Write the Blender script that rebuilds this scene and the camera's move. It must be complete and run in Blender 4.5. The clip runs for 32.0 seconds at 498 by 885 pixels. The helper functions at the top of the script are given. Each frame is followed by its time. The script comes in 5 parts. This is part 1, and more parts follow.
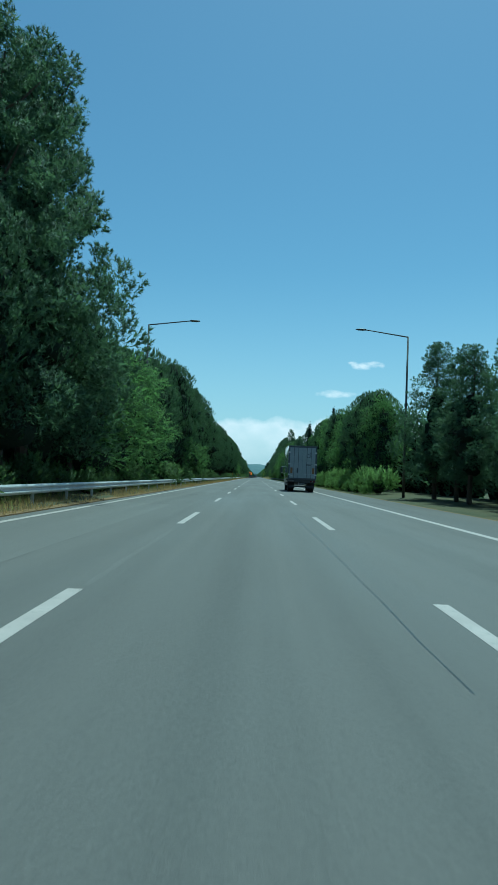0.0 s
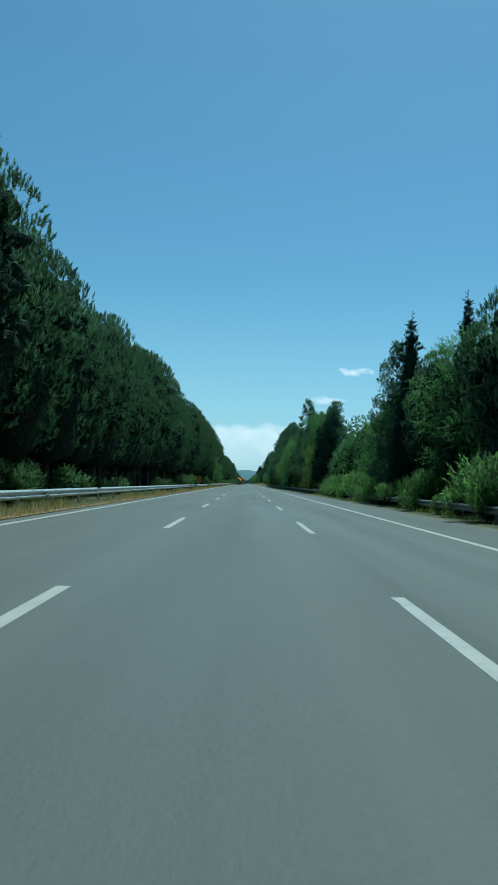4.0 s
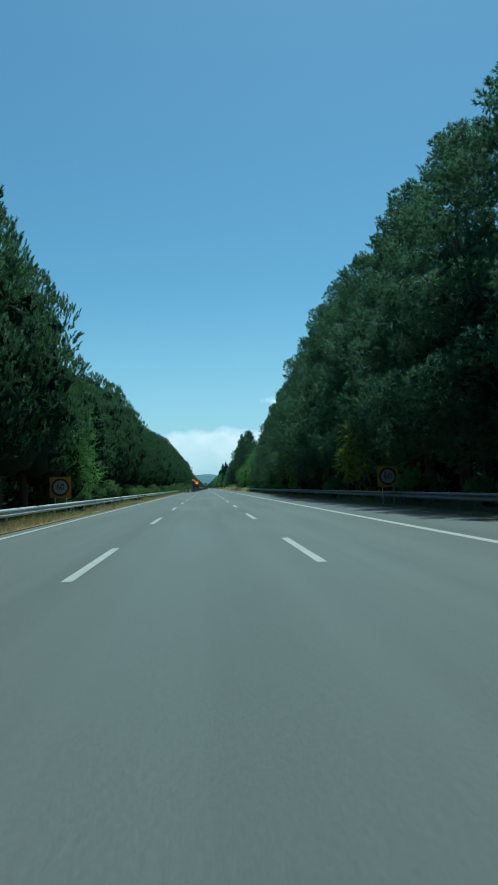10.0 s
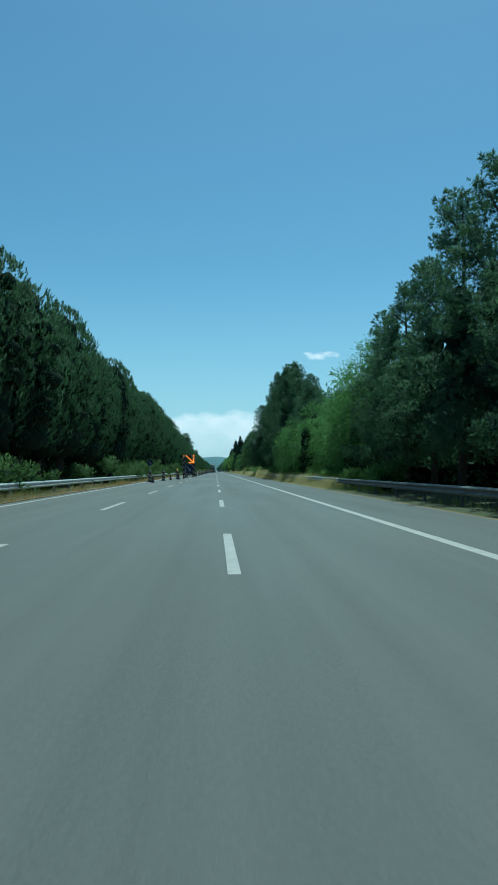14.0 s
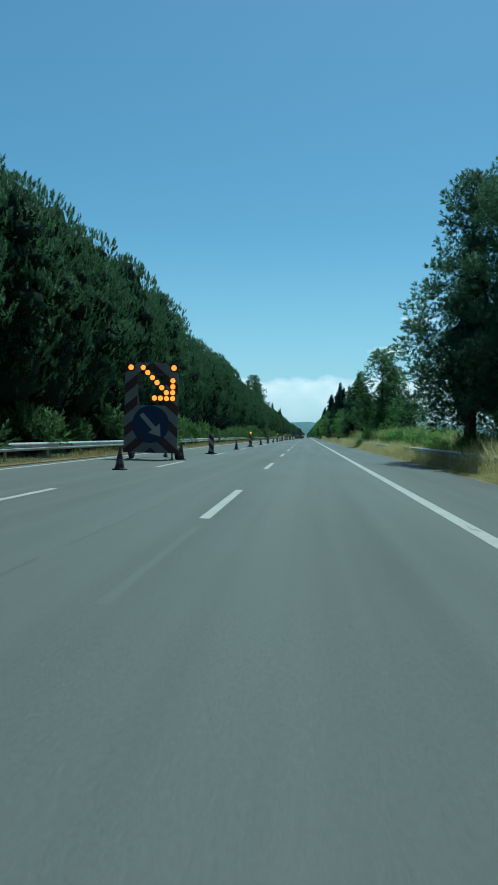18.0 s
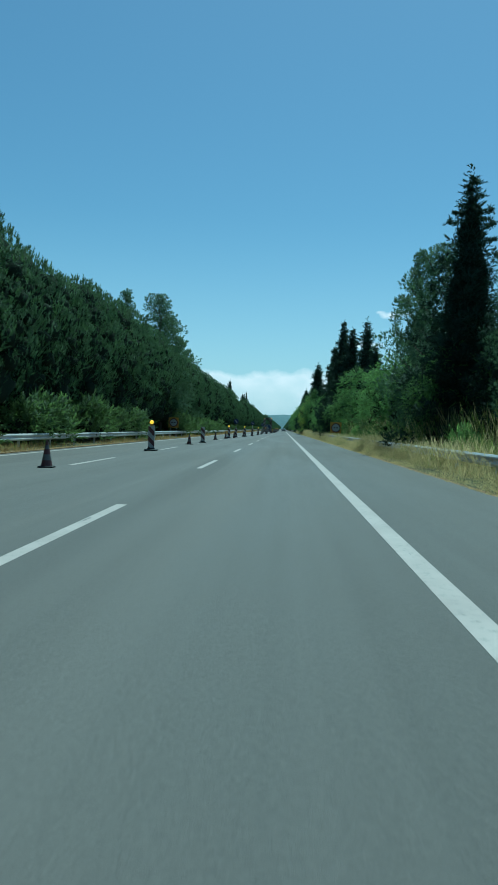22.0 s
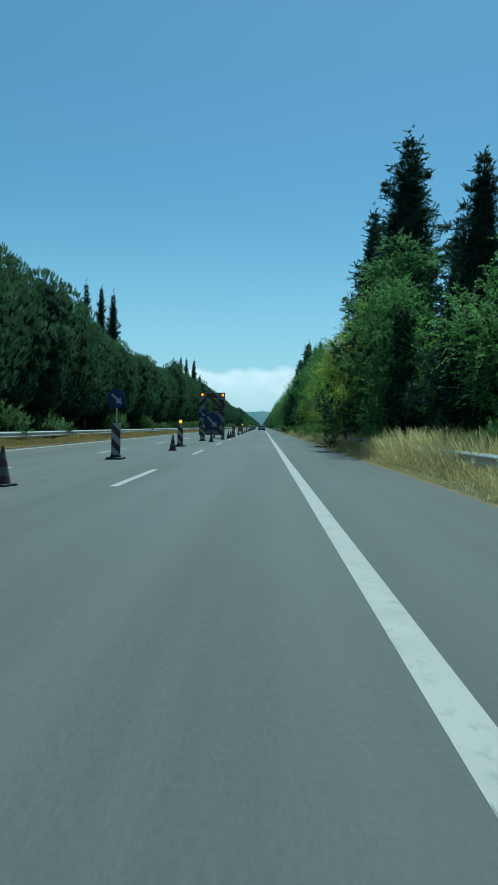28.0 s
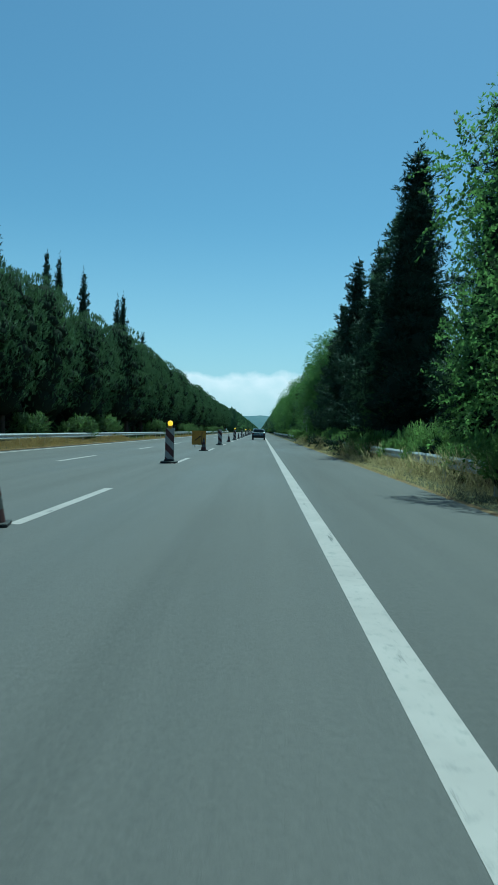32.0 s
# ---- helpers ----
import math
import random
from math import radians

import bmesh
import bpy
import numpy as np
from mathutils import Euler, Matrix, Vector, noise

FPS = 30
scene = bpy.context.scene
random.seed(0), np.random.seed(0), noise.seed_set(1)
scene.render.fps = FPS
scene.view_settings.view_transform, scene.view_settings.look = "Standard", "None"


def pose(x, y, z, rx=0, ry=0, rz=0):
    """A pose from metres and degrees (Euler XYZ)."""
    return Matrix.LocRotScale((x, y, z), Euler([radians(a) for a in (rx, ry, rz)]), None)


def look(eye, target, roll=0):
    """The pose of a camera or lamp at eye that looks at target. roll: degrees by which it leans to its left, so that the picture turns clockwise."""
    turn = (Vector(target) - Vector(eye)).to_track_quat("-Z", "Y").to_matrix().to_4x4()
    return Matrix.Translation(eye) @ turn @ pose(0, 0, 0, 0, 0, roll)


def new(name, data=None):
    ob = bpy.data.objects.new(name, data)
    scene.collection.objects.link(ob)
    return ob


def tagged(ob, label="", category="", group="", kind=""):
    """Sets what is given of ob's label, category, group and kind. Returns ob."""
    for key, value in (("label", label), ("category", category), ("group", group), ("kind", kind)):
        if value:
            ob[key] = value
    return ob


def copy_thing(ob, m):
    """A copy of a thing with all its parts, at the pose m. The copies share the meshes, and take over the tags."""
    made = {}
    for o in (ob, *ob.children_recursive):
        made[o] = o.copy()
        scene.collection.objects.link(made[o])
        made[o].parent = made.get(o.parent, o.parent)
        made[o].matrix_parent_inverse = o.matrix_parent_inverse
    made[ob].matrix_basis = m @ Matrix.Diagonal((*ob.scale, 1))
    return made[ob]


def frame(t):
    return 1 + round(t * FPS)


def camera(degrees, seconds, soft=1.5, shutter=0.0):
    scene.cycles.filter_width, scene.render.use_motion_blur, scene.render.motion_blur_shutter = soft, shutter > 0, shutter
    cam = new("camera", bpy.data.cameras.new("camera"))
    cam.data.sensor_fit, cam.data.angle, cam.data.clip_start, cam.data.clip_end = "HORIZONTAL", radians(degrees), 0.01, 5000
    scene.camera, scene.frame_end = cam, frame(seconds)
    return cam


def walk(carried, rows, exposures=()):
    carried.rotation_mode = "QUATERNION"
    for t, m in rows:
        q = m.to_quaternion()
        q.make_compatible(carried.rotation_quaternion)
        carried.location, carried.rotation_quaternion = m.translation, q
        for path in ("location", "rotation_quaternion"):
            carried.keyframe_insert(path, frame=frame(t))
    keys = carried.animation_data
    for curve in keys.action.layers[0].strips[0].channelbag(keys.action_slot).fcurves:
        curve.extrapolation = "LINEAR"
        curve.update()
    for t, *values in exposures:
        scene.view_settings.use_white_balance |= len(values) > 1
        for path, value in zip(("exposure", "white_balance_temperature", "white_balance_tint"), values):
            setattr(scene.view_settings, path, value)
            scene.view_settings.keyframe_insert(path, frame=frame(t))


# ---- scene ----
EYE = 1.23  # the lens over the road
PATH = [  # seconds, across, along, yaw, pitch, roll
    (0.0, -1.95, 0.07, -0.63, 2.82, 2.4), (0.5, -1.9, 13.11, -0.58, 2.54, 2.35), (1.0, -1.85, 26.13, -0.49, 2.64, 2.3), (1.5, -1.785, 39.14, 0.02, 2.84, 2.3),
    (2.0, -1.72, 52.13, 0.07, 2.8, 2.3), (2.5, -1.733, 65.1, 0.05, 3.27, 2.33), (4.5, -1.787, 116.8, 0.29, 3.38, 2.47), (5.0, -1.8, 129.69, 1.38, 3.33, 2.5),
    (5.5, -1.85, 142.58, 3.54, 3.52, 2.5), (6.0, -1.9, 155.5, 3.82, 3.53, 2.5), (6.5, -1.945, 168.44, 3.83, 3.66, 1.0), (7.0, -1.99, 181.42, 4.08, 3.71, -0.9),
    (7.5, -1.99, 194.45, 4.08, 3.83, -1.18), (8.0, -1.99, 207.53, 4.17, 3.8, -1.45), (8.5, -1.99, 220.69, 4.45, 3.73, -1.73), (9.0, -1.99, 233.9, 4.45, 3.71, -2.0),
    (9.5, -1.895, 247.18, 4.4, 3.61, -1.98), (10.0, -1.8, 260.52, 3.74, 3.64, -1.95), (10.5, -1.67, 273.92, 3.35, 3.23, -1.92), (11.0, -1.54, 287.35, 2.64, 3.11, -1.9),
    (11.5, -1.38, 300.82, 2.7, 3.0, -1.3), (12.0, -1.22, 314.29, 2.72, 2.94, -0.7), (12.5, -0.99, 327.77, 3.0, 2.89, -0.6), (13.0, -0.76, 341.22, 3.1, 2.8, -0.5),
    (13.5, -0.493, 354.63, 3.1, 2.77, -0.27), (15.5, 0.573, 407.51, 0.86, 0.11, 0.67), (16.0, 0.84, 420.46, -0.21, 0.05, 0.9), (16.5, 0.985, 433.28, -1.93, -0.18, 1.25),
    (17.0, 1.13, 445.96, -4.06, -0.44, 1.6), (17.5, 1.28, 458.49, -4.77, -0.55, 1.56), (18.0, 1.43, 470.87, -4.77, -0.69, 1.52), (18.5, 1.58, 483.1, -4.86, -0.74, 1.49),
    (19.0, 1.75, 495.19, -4.86, -0.83, 1.45), (19.5, 1.885, 507.12, -4.86, -0.88, 1.48), (20.0, 2.02, 518.9, -4.2, -0.96, 1.51), (20.5, 2.155, 530.55, -3.16, -0.98, 1.54),
    (21.0, 2.29, 542.06, -2.87, -0.97, 1.57), (21.5, 2.365, 553.44, -2.86, -1.11, 1.61), (22.0, 2.44, 564.7, -2.81, -1.21, 1.64), (22.5, 2.56, 575.83, -2.57, -1.25, 1.67),
    (23.0, 2.68, 586.85, -1.91, -1.23, 1.7), (23.5, 2.78, 597.76, -1.63, -1.22, 1.65), (24.0, 2.88, 608.56, -1.35, -1.31, 1.6), (24.5, 2.925, 619.27, -1.36, -1.21, 1.55),
    (25.0, 2.97, 629.87, -1.31, -1.31, 1.5), (25.5, 2.952, 640.38, -1.22, -1.4, 1.47), (27.5, 2.878, 681.61, -1.09, -1.3, 1.33), (28.0, 2.86, 691.76, -1.09, -1.39, 1.3),
    (28.5, 2.888, 701.87, -1.14, -1.39, 1.27), (29.0, 2.915, 711.96, -1.25, -1.06, 1.25), (29.5, 2.942, 722.03, -1.25, -1.16, 1.23), (30.0, 2.97, 732.09, -1.16, -1.15, 1.2),
    (30.5, 2.965, 742.14, -1.09, -1.01, 1.38), (31.0, 2.96, 752.16, -1.08, -1.02, 1.55), (31.5, 2.955, 762.12, -0.96, -1.06, 1.72), (32.0, 2.95, 771.95, -0.95, -1.02, 1.9),
]


def heading(x, y, yaw, pitch, roll):
    a, p = radians(yaw), radians(pitch)
    eye = Vector((x, y, EYE))
    return look(eye, eye + 100 * Vector((math.sin(a) * math.cos(p), math.cos(a) * math.cos(p), math.sin(p))), roll)


cam = camera(40, 32.0, soft=1.0, shutter=0.06)
walk(cam, [(t, heading(x, y, yaw, pitch, roll)) for t, x, y, yaw, pitch, roll in PATH], [(0, 0.15, 4850, -33), (32, 0.15, 4850, -33)])

# ---- daylight: high sun ahead and to the right, clear sky with a bank of cloud low down ----
SUN = Vector((0.6, 1.62, 4.17)).normalized()
world = bpy.data.worlds.new("sky")
scene.world = world
world.use_nodes = True
wn, wl = world.node_tree.nodes, world.node_tree.links
wn.clear()
w_out, w_back = wn.new("ShaderNodeOutputWorld"), wn.new("ShaderNodeBackground")
sky = wn.new("ShaderNodeTexSky")
sky.sky_type, sky.sun_disc = "NISHITA", False
sky.sun_elevation, sky.sun_rotation = math.asin(SUN.z), math.atan2(SUN.x, SUN.y)
sky.air_density, sky.dust_density, sky.ozone_density = 1.0, 0.6, 1.7
w_co, w_sep = wn.new("ShaderNodeTexCoord"), wn.new("ShaderNodeSeparateXYZ")
wl.new(w_co.outputs["Generated"], w_sep.inputs[0])


def w_math(op, a, b=None, c=None, clamp=False):
    n = wn.new("ShaderNodeMath")
    n.operation, n.use_clamp = op, clamp
    for i, v in enumerate((a, b, c)):
        if v is None:
            continue
        if isinstance(v, (int, float)):
            n.inputs[i].default_value = v
        else:
            wl.new(v, n.inputs[i])
    return n.outputs[0]


def w_noise(scale, detail, squash):
    m = wn.new("ShaderNodeMapping")
    m.inputs["Scale"].default_value = (scale, scale, scale * squash)
    wl.new(w_co.outputs["Generated"], m.inputs[0])
    n = wn.new("ShaderNodeTexNoise")
    n.inputs["Scale"].default_value, n.inputs["Detail"].default_value = 1.0, detail
    wl.new(m.outputs[0], n.inputs["Vector"])
    return n.outputs["Fac"]


height = w_sep.outputs["Z"]
bearing = w_math("DIVIDE", w_sep.outputs["X"], w_math("MAXIMUM", w_sep.outputs["Y"], 0.05))


def w_layer(under, colour, amount):
    m = wn.new("ShaderNodeMix")
    m.data_type = "RGBA"
    wl.new(amount, m.inputs["Factor"])
    wl.new(under, m.inputs["A"])
    m.inputs["B"].default_value = (*colour, 1)
    return m.outputs["Result"]


# pale haze over the horizon, a long bank that is brightest along its billowing top, and two small clouds over the outer wood
haze = w_math("POWER", w_math("MULTIPLY", w_math("SUBTRACT", 0.3, height), 3.4, clamp=True), 1.6)
air = w_layer(sky.outputs[0], (5.9, 6.4, 8.1), w_math("MULTIPLY", haze, 0.72))
top = w_math("ADD", 0.052, w_math("MULTIPLY", w_noise(13, 7, 1.2), 0.062))
under_top = w_math("SUBTRACT", top, height)
bank = w_math("MULTIPLY", under_top, 110, clamp=True)
fall = w_math("SUBTRACT", 1.0, w_math("MULTIPLY", under_top, 17, clamp=True))
puff = w_math("MULTIPLY", w_math("SUBTRACT", w_noise(34, 6, 1.5), 0.3), 2.2, clamp=True)
bank = w_math("MULTIPLY", bank, w_math("MULTIPLY", w_math("ADD", 0.14, w_math("MULTIPLY", fall, 0.8)), w_math("ADD", 0.6, w_math("MULTIPLY", puff, 0.4))))
air = w_layer(air, (11.6, 9.5, 10.2), bank)
ragged = w_math("MULTIPLY", w_math("SUBTRACT", w_noise(55, 6, 2.0), 0.5), 3.2)
for across, up, wide, tall, dense in ((0.156, 0.165, 0.024, 0.0075, 0.9), (0.112, 0.124, 0.027, 0.0065, 0.7)):
    dx = w_math("DIVIDE", w_math("SUBTRACT", bearing, across), wide)
    dz = w_math("DIVIDE", w_math("SUBTRACT", height, up), tall)
    reach = w_math("ADD", w_math("MULTIPLY", dx, dx), w_math("MULTIPLY", dz, dz))
    body = w_math("MULTIPLY", w_math("ADD", w_math("SUBTRACT", 1.0, reach), ragged), 0.8, clamp=True)
    air = w_layer(air, (11.6, 9.6, 10.3), w_math("MULTIPLY", body, dense))
wl.new(air, w_back.inputs["Color"])
w_back.inputs["Strength"].default_value = 0.085
wl.new(w_back.outputs[0], w_out.inputs[0])

sun_data = bpy.data.lights.new("sun", "SUN")
sun_data.energy, sun_data.angle, sun_data.color = 3.6, radians(0.53), (1.0, 0.95, 0.87)
sun = new("sun", sun_data)
sun.matrix_world = look(SUN * 200, (0, 0, 0))


# ---- materials ----
def shader(name):
    m = bpy.data.materials.new(name)
    m.use_nodes = True
    return m, m.node_tree.nodes, m.node_tree.links, m.node_tree.nodes["Principled BSDF"]


def mixed(nodes, links, fac, a, b, how="MIX"):
    n = nodes.new("ShaderNodeMix")
    n.data_type, n.blend_type = "RGBA", how
    for key, v in (("Factor", fac), ("A", a), ("B", b)):
        if isinstance(v, tuple):
            n.inputs[key].default_value = (*v, 1) if len(v) == 3 else v
        elif isinstance(v, (int, float)):
            n.inputs[key].default_value = v
        else:
            links.new(v, n.inputs[key])
    return n.outputs["Result"]


def grain(nodes, links, scale, detail=6, rough=0.6, lo=0.3, hi=0.7, stretch=(1, 1, 1), world_space=False):
    co = nodes.new("ShaderNodeNewGeometry").outputs["Position"] if world_space else nodes.new("ShaderNodeTexCoord").outputs["Object"]
    mp = nodes.new("ShaderNodeMapping")
    mp.inputs["Scale"].default_value = stretch
    links.new(co, mp.inputs[0])
    n = nodes.new("ShaderNodeTexNoise")
    n.inputs["Scale"].default_value, n.inputs["Detail"].default_value, n.inputs["Roughness"].default_value = scale, detail, rough
    links.new(mp.outputs[0], n.inputs["Vector"])
    r = nodes.new("ShaderNodeMapRange")
    r.inputs["From Min"].default_value, r.inputs["From Max"].default_value = lo, hi
    links.new(n.outputs["Fac"], r.inputs["Value"])
    return r.outputs["Result"]


def surface(name, c1, c2, scale=3.0, rough=0.6, metal=0.0, bump=0.0, fine=40.0, speck=0.25, world_space=False, stretch=(1, 1, 1), coat=0.0):
    """Paint, metal, plastic, soil: two colours in patches, a fine grain over them, and a little relief."""
    m, n, l, b = shader(name)
    base = mixed(n, l, grain(n, l, scale, 5, lo=0.35, hi=0.65, world_space=world_space, stretch=stretch), c1, c2)
    g = grain(n, l, fine, 4, world_space=world_space)
    dark = tuple(v * 0.6 for v in c1)
    f = n.new("ShaderNodeMath")
    f.operation = "MULTIPLY"
    l.new(g, f.inputs[0])
    f.inputs[1].default_value = speck
    base = mixed(n, l, f.outputs[0], base, dark)
    l.new(base, b.inputs["Base Color"])
    b.inputs["Roughness"].default_value, b.inputs["Metallic"].default_value = rough, metal
    b.inputs["Coat Weight"].default_value = coat
    if bump:
        bp = n.new("ShaderNodeBump")
        bp.inputs["Strength"].default_value, bp.inputs["Distance"].default_value = bump, 0.02
        l.new(g, bp.inputs["Height"])
        l.new(bp.outputs[0], b.inputs["Normal"])
    return m


def foliage(name, c1, c2, lit, through_leaf=0.35, rough=0.55):
    """Leaves: a tone of its own for every plant, paler and deeper boughs within it, and light that shines through."""
    m, n, l, b = shader(name)
    info, isl = n.new("ShaderNodeObjectInfo"), n.new("ShaderNodeNewGeometry")
    base = mixed(n, l, info.outputs["Random"], c1, c2)
    tip = n.new("ShaderNodeMath")
    tip.operation = "MULTIPLY"
    l.new(isl.outputs["Random Per Island"], tip.inputs[0])
    tip.inputs[1].default_value = 0.75
    base = mixed(n, l, tip.outputs[0], base, tuple(v * 1.6 for v in c2))
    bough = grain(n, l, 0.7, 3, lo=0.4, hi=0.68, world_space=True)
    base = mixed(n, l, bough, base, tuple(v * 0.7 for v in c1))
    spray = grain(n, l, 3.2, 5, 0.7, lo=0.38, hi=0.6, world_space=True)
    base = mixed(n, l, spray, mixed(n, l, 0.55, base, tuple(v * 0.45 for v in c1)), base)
    l.new(base, b.inputs["Base Color"])
    b.inputs["Roughness"].default_value = max(rough, 0.65)
    b.inputs["Specular IOR Level"].default_value = 0.16
    t = n.new("ShaderNodeBsdfTranslucent")
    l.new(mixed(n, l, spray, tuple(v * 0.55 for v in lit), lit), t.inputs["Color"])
    mx = n.new("ShaderNodeMixShader")
    mx.inputs[0].default_value = through_leaf
    l.new(b.outputs[0], mx.inputs[1])
    l.new(t.outputs[0], mx.inputs[2])
    l.new(mx.outputs[0], n["Material Output"].inputs["Surface"])
    return m


def glowing(name, colour, strength):
    m, n, l, b = shader(name)
    b.inputs["Base Color"].default_value = (*colour, 1)
    b.inputs["Emission Color"].default_value = (*colour, 1)
    b.inputs["Emission Strength"].default_value = strength
    b.inputs["Roughness"].default_value = 0.3
    return m


def asphalt_material(name="asphalt", tone=1.0, coarse=26):
    """Worn asphalt: stone speck, wheel tracks along the lanes, patches and old stains."""
    m, n, l, b = shader(name)

    def grey(*c):
        return tuple(v * tone for v in c)

    speck = grain(n, l, coarse, 5, 0.8, lo=0.32, hi=0.68, world_space=True)
    patch = grain(n, l, 0.35, 5, lo=0.35, hi=0.65, world_space=True, stretch=(1, 0.12, 1))
    track = grain(n, l, 1.1, 3, lo=0.35, hi=0.65, world_space=True, stretch=(1, 0.012, 1))
    base = mixed(n, l, patch, grey(0.098, 0.09, 0.087), grey(0.128, 0.117, 0.112))
    base = mixed(n, l, track, base, grey(0.082, 0.076, 0.074))
    f = n.new("ShaderNodeMath")
    f.operation = "MULTIPLY"
    l.new(speck, f.inputs[0])
    f.inputs[1].default_value = 0.4
    base = mixed(n, l, f.outputs[0], base, grey(0.19, 0.172, 0.162))
    l.new(base, b.inputs["Base Color"])
    r = n.new("ShaderNodeMapRange")
    r.inputs["To Min"].default_value, r.inputs["To Max"].default_value = 0.62, 0.85
    l.new(patch, r.inputs["Value"])
    l.new(r.outputs[0], b.inputs["Roughness"])
    bp = n.new("ShaderNodeBump")
    bp.inputs["Strength"].default_value, bp.inputs["Distance"].default_value = 0.5, 0.01
    l.new(speck, bp.inputs["Height"])
    l.new(bp.outputs[0], b.inputs["Normal"])
    return m


def line_paint():
    """Road paint, scuffed and cracked through to the asphalt in places."""
    m, n, l, b = shader("line_paint")
    worn = grain(n, l, 9, 8, 0.75, lo=0.54, hi=0.7, world_space=True)
    crack = grain(n, l, 7, 6, 0.7, lo=0.62, hi=0.68, world_space=True, stretch=(1, 0.09, 1))
    dirt = grain(n, l, 1.3, 4, world_space=True)
    base = mixed(n, l, dirt, (0.37, 0.315, 0.3), (0.47, 0.405, 0.385))
    base = mixed(n, l, worn, base, (0.22, 0.21, 0.2))
    l.new(mixed(n, l, crack, base, (0.13, 0.12, 0.115)), b.inputs["Base Color"])
    b.inputs["Roughness"].default_value = 0.6
    return m


ASPHALT, SHOULDER, LINE = asphalt_material(), asphalt_material("shoulder_asphalt", 0.86, 20), line_paint()
PATCH_DARK, PATCH_PALE = asphalt_material("sealed_asphalt", 0.82), asphalt_material("ground_asphalt", 1.14)
TAR = surface("tar", (0.03, 0.03, 0.03), (0.05, 0.05, 0.05), 2, 0.4)
SOIL = surface("dry_soil", (0.26, 0.16, 0.07), (0.17, 0.115, 0.05), 1.2, 0.95, bump=0.6, fine=18, speck=0.5, world_space=True)
WOOD_FLOOR = surface("forest_floor", (0.06, 0.065, 0.025), (0.1, 0.085, 0.035), 0.5, 0.95, bump=0.5, fine=9, speck=0.5, world_space=True)
STEEL = surface("galvanised_steel", (0.66, 0.64, 0.63), (0.54, 0.53, 0.52), 2.5, 0.45, 0.25, fine=30, speck=0.3)
# darker copy of the rail steel, with the trees' shade put into its colour
SHADED_STEEL = surface("shaded_steel", (0.24, 0.235, 0.23), (0.16, 0.158, 0.155), 2.5, 0.6, 0.1, fine=30, speck=0.35)
BARK = surface("bark", (0.11, 0.08, 0.055), (0.06, 0.045, 0.035), 4, 0.9, bump=0.8, fine=22, stretch=(1, 1, 0.25))
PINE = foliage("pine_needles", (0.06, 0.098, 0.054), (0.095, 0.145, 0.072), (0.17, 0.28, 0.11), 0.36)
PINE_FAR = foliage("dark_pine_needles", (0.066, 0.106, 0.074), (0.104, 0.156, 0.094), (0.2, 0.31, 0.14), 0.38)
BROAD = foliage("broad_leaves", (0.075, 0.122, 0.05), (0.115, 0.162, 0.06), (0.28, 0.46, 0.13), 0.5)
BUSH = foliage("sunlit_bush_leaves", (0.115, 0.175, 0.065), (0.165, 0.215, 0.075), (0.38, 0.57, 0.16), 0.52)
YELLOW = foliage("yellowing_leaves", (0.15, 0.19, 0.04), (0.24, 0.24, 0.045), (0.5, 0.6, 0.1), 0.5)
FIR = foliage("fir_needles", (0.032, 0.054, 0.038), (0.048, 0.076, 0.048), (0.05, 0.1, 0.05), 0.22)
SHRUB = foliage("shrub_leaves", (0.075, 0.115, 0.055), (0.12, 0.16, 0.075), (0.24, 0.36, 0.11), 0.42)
STRAW = foliage("straw", (0.58, 0.48, 0.24), (0.5, 0.43, 0.2), (0.85, 0.7, 0.36), 0.55, 0.8)
OCHRE = foliage("ochre_grass", (0.44, 0.31, 0.14), (0.36, 0.27, 0.12), (0.58, 0.42, 0.18), 0.45, 0.8)
REED = foliage("green_grass", (0.16, 0.22, 0.06), (0.26, 0.27, 0.08), (0.42, 0.5, 0.12), 0.5, 0.7)
WHITE = surface("white_reflective_sheet", (0.42, 0.42, 0.41), (0.32, 0.32, 0.31), 3, 0.5, fine=25)
RED = surface("red_reflective_sheet", (0.085, 0.026, 0.028), (0.06, 0.022, 0.024), 3, 0.45, fine=25)
BLUE = surface("blue_reflective_sheet", (0.008, 0.022, 0.1), (0.009, 0.024, 0.08), 3, 0.4, fine=25)
# darker copies of the sheet colours, for faces turned away from the sun
BOARD_WHITE = surface("shaded_white_board", (0.25, 0.25, 0.25), (0.18, 0.18, 0.18), 3, 0.5, fine=25, speck=0.4)
BOARD_RED = surface("shaded_red_board", (0.06, 0.02, 0.024), (0.042, 0.017, 0.02), 3, 0.45, fine=25)
SIGN_YELLOW = surface("yellow_sheet", (0.5, 0.27, 0.03), (0.4, 0.22, 0.03), 2, 0.5, fine=25)
BLACK = surface("black_rubber", (0.02, 0.02, 0.02), (0.035, 0.035, 0.035), 4, 0.7, bump=0.2)
DARK_STEEL = surface("dark_steel", (0.05, 0.052, 0.055), (0.08, 0.08, 0.08), 3, 0.5, 0.5)
# cone colours lowered to hold the shade of their backlit side
CONE_GREY = surface("backlit_white_plastic", (0.12, 0.12, 0.116), (0.08, 0.08, 0.08), 4, 0.6, fine=20)
CONE_RED = surface("backlit_red_plastic", (0.085, 0.03, 0.032), (0.055, 0.025, 0.026), 3, 0.6, fine=20)
LAMP_ON = glowing("lit_amber_lamp", (1.0, 0.2, 0.02), 1.9)
LAMP_OFF = surface("unlit_amber_lens", (0.07, 0.04, 0.018), (0.05, 0.03, 0.015), 8, 0.25, fine=60)
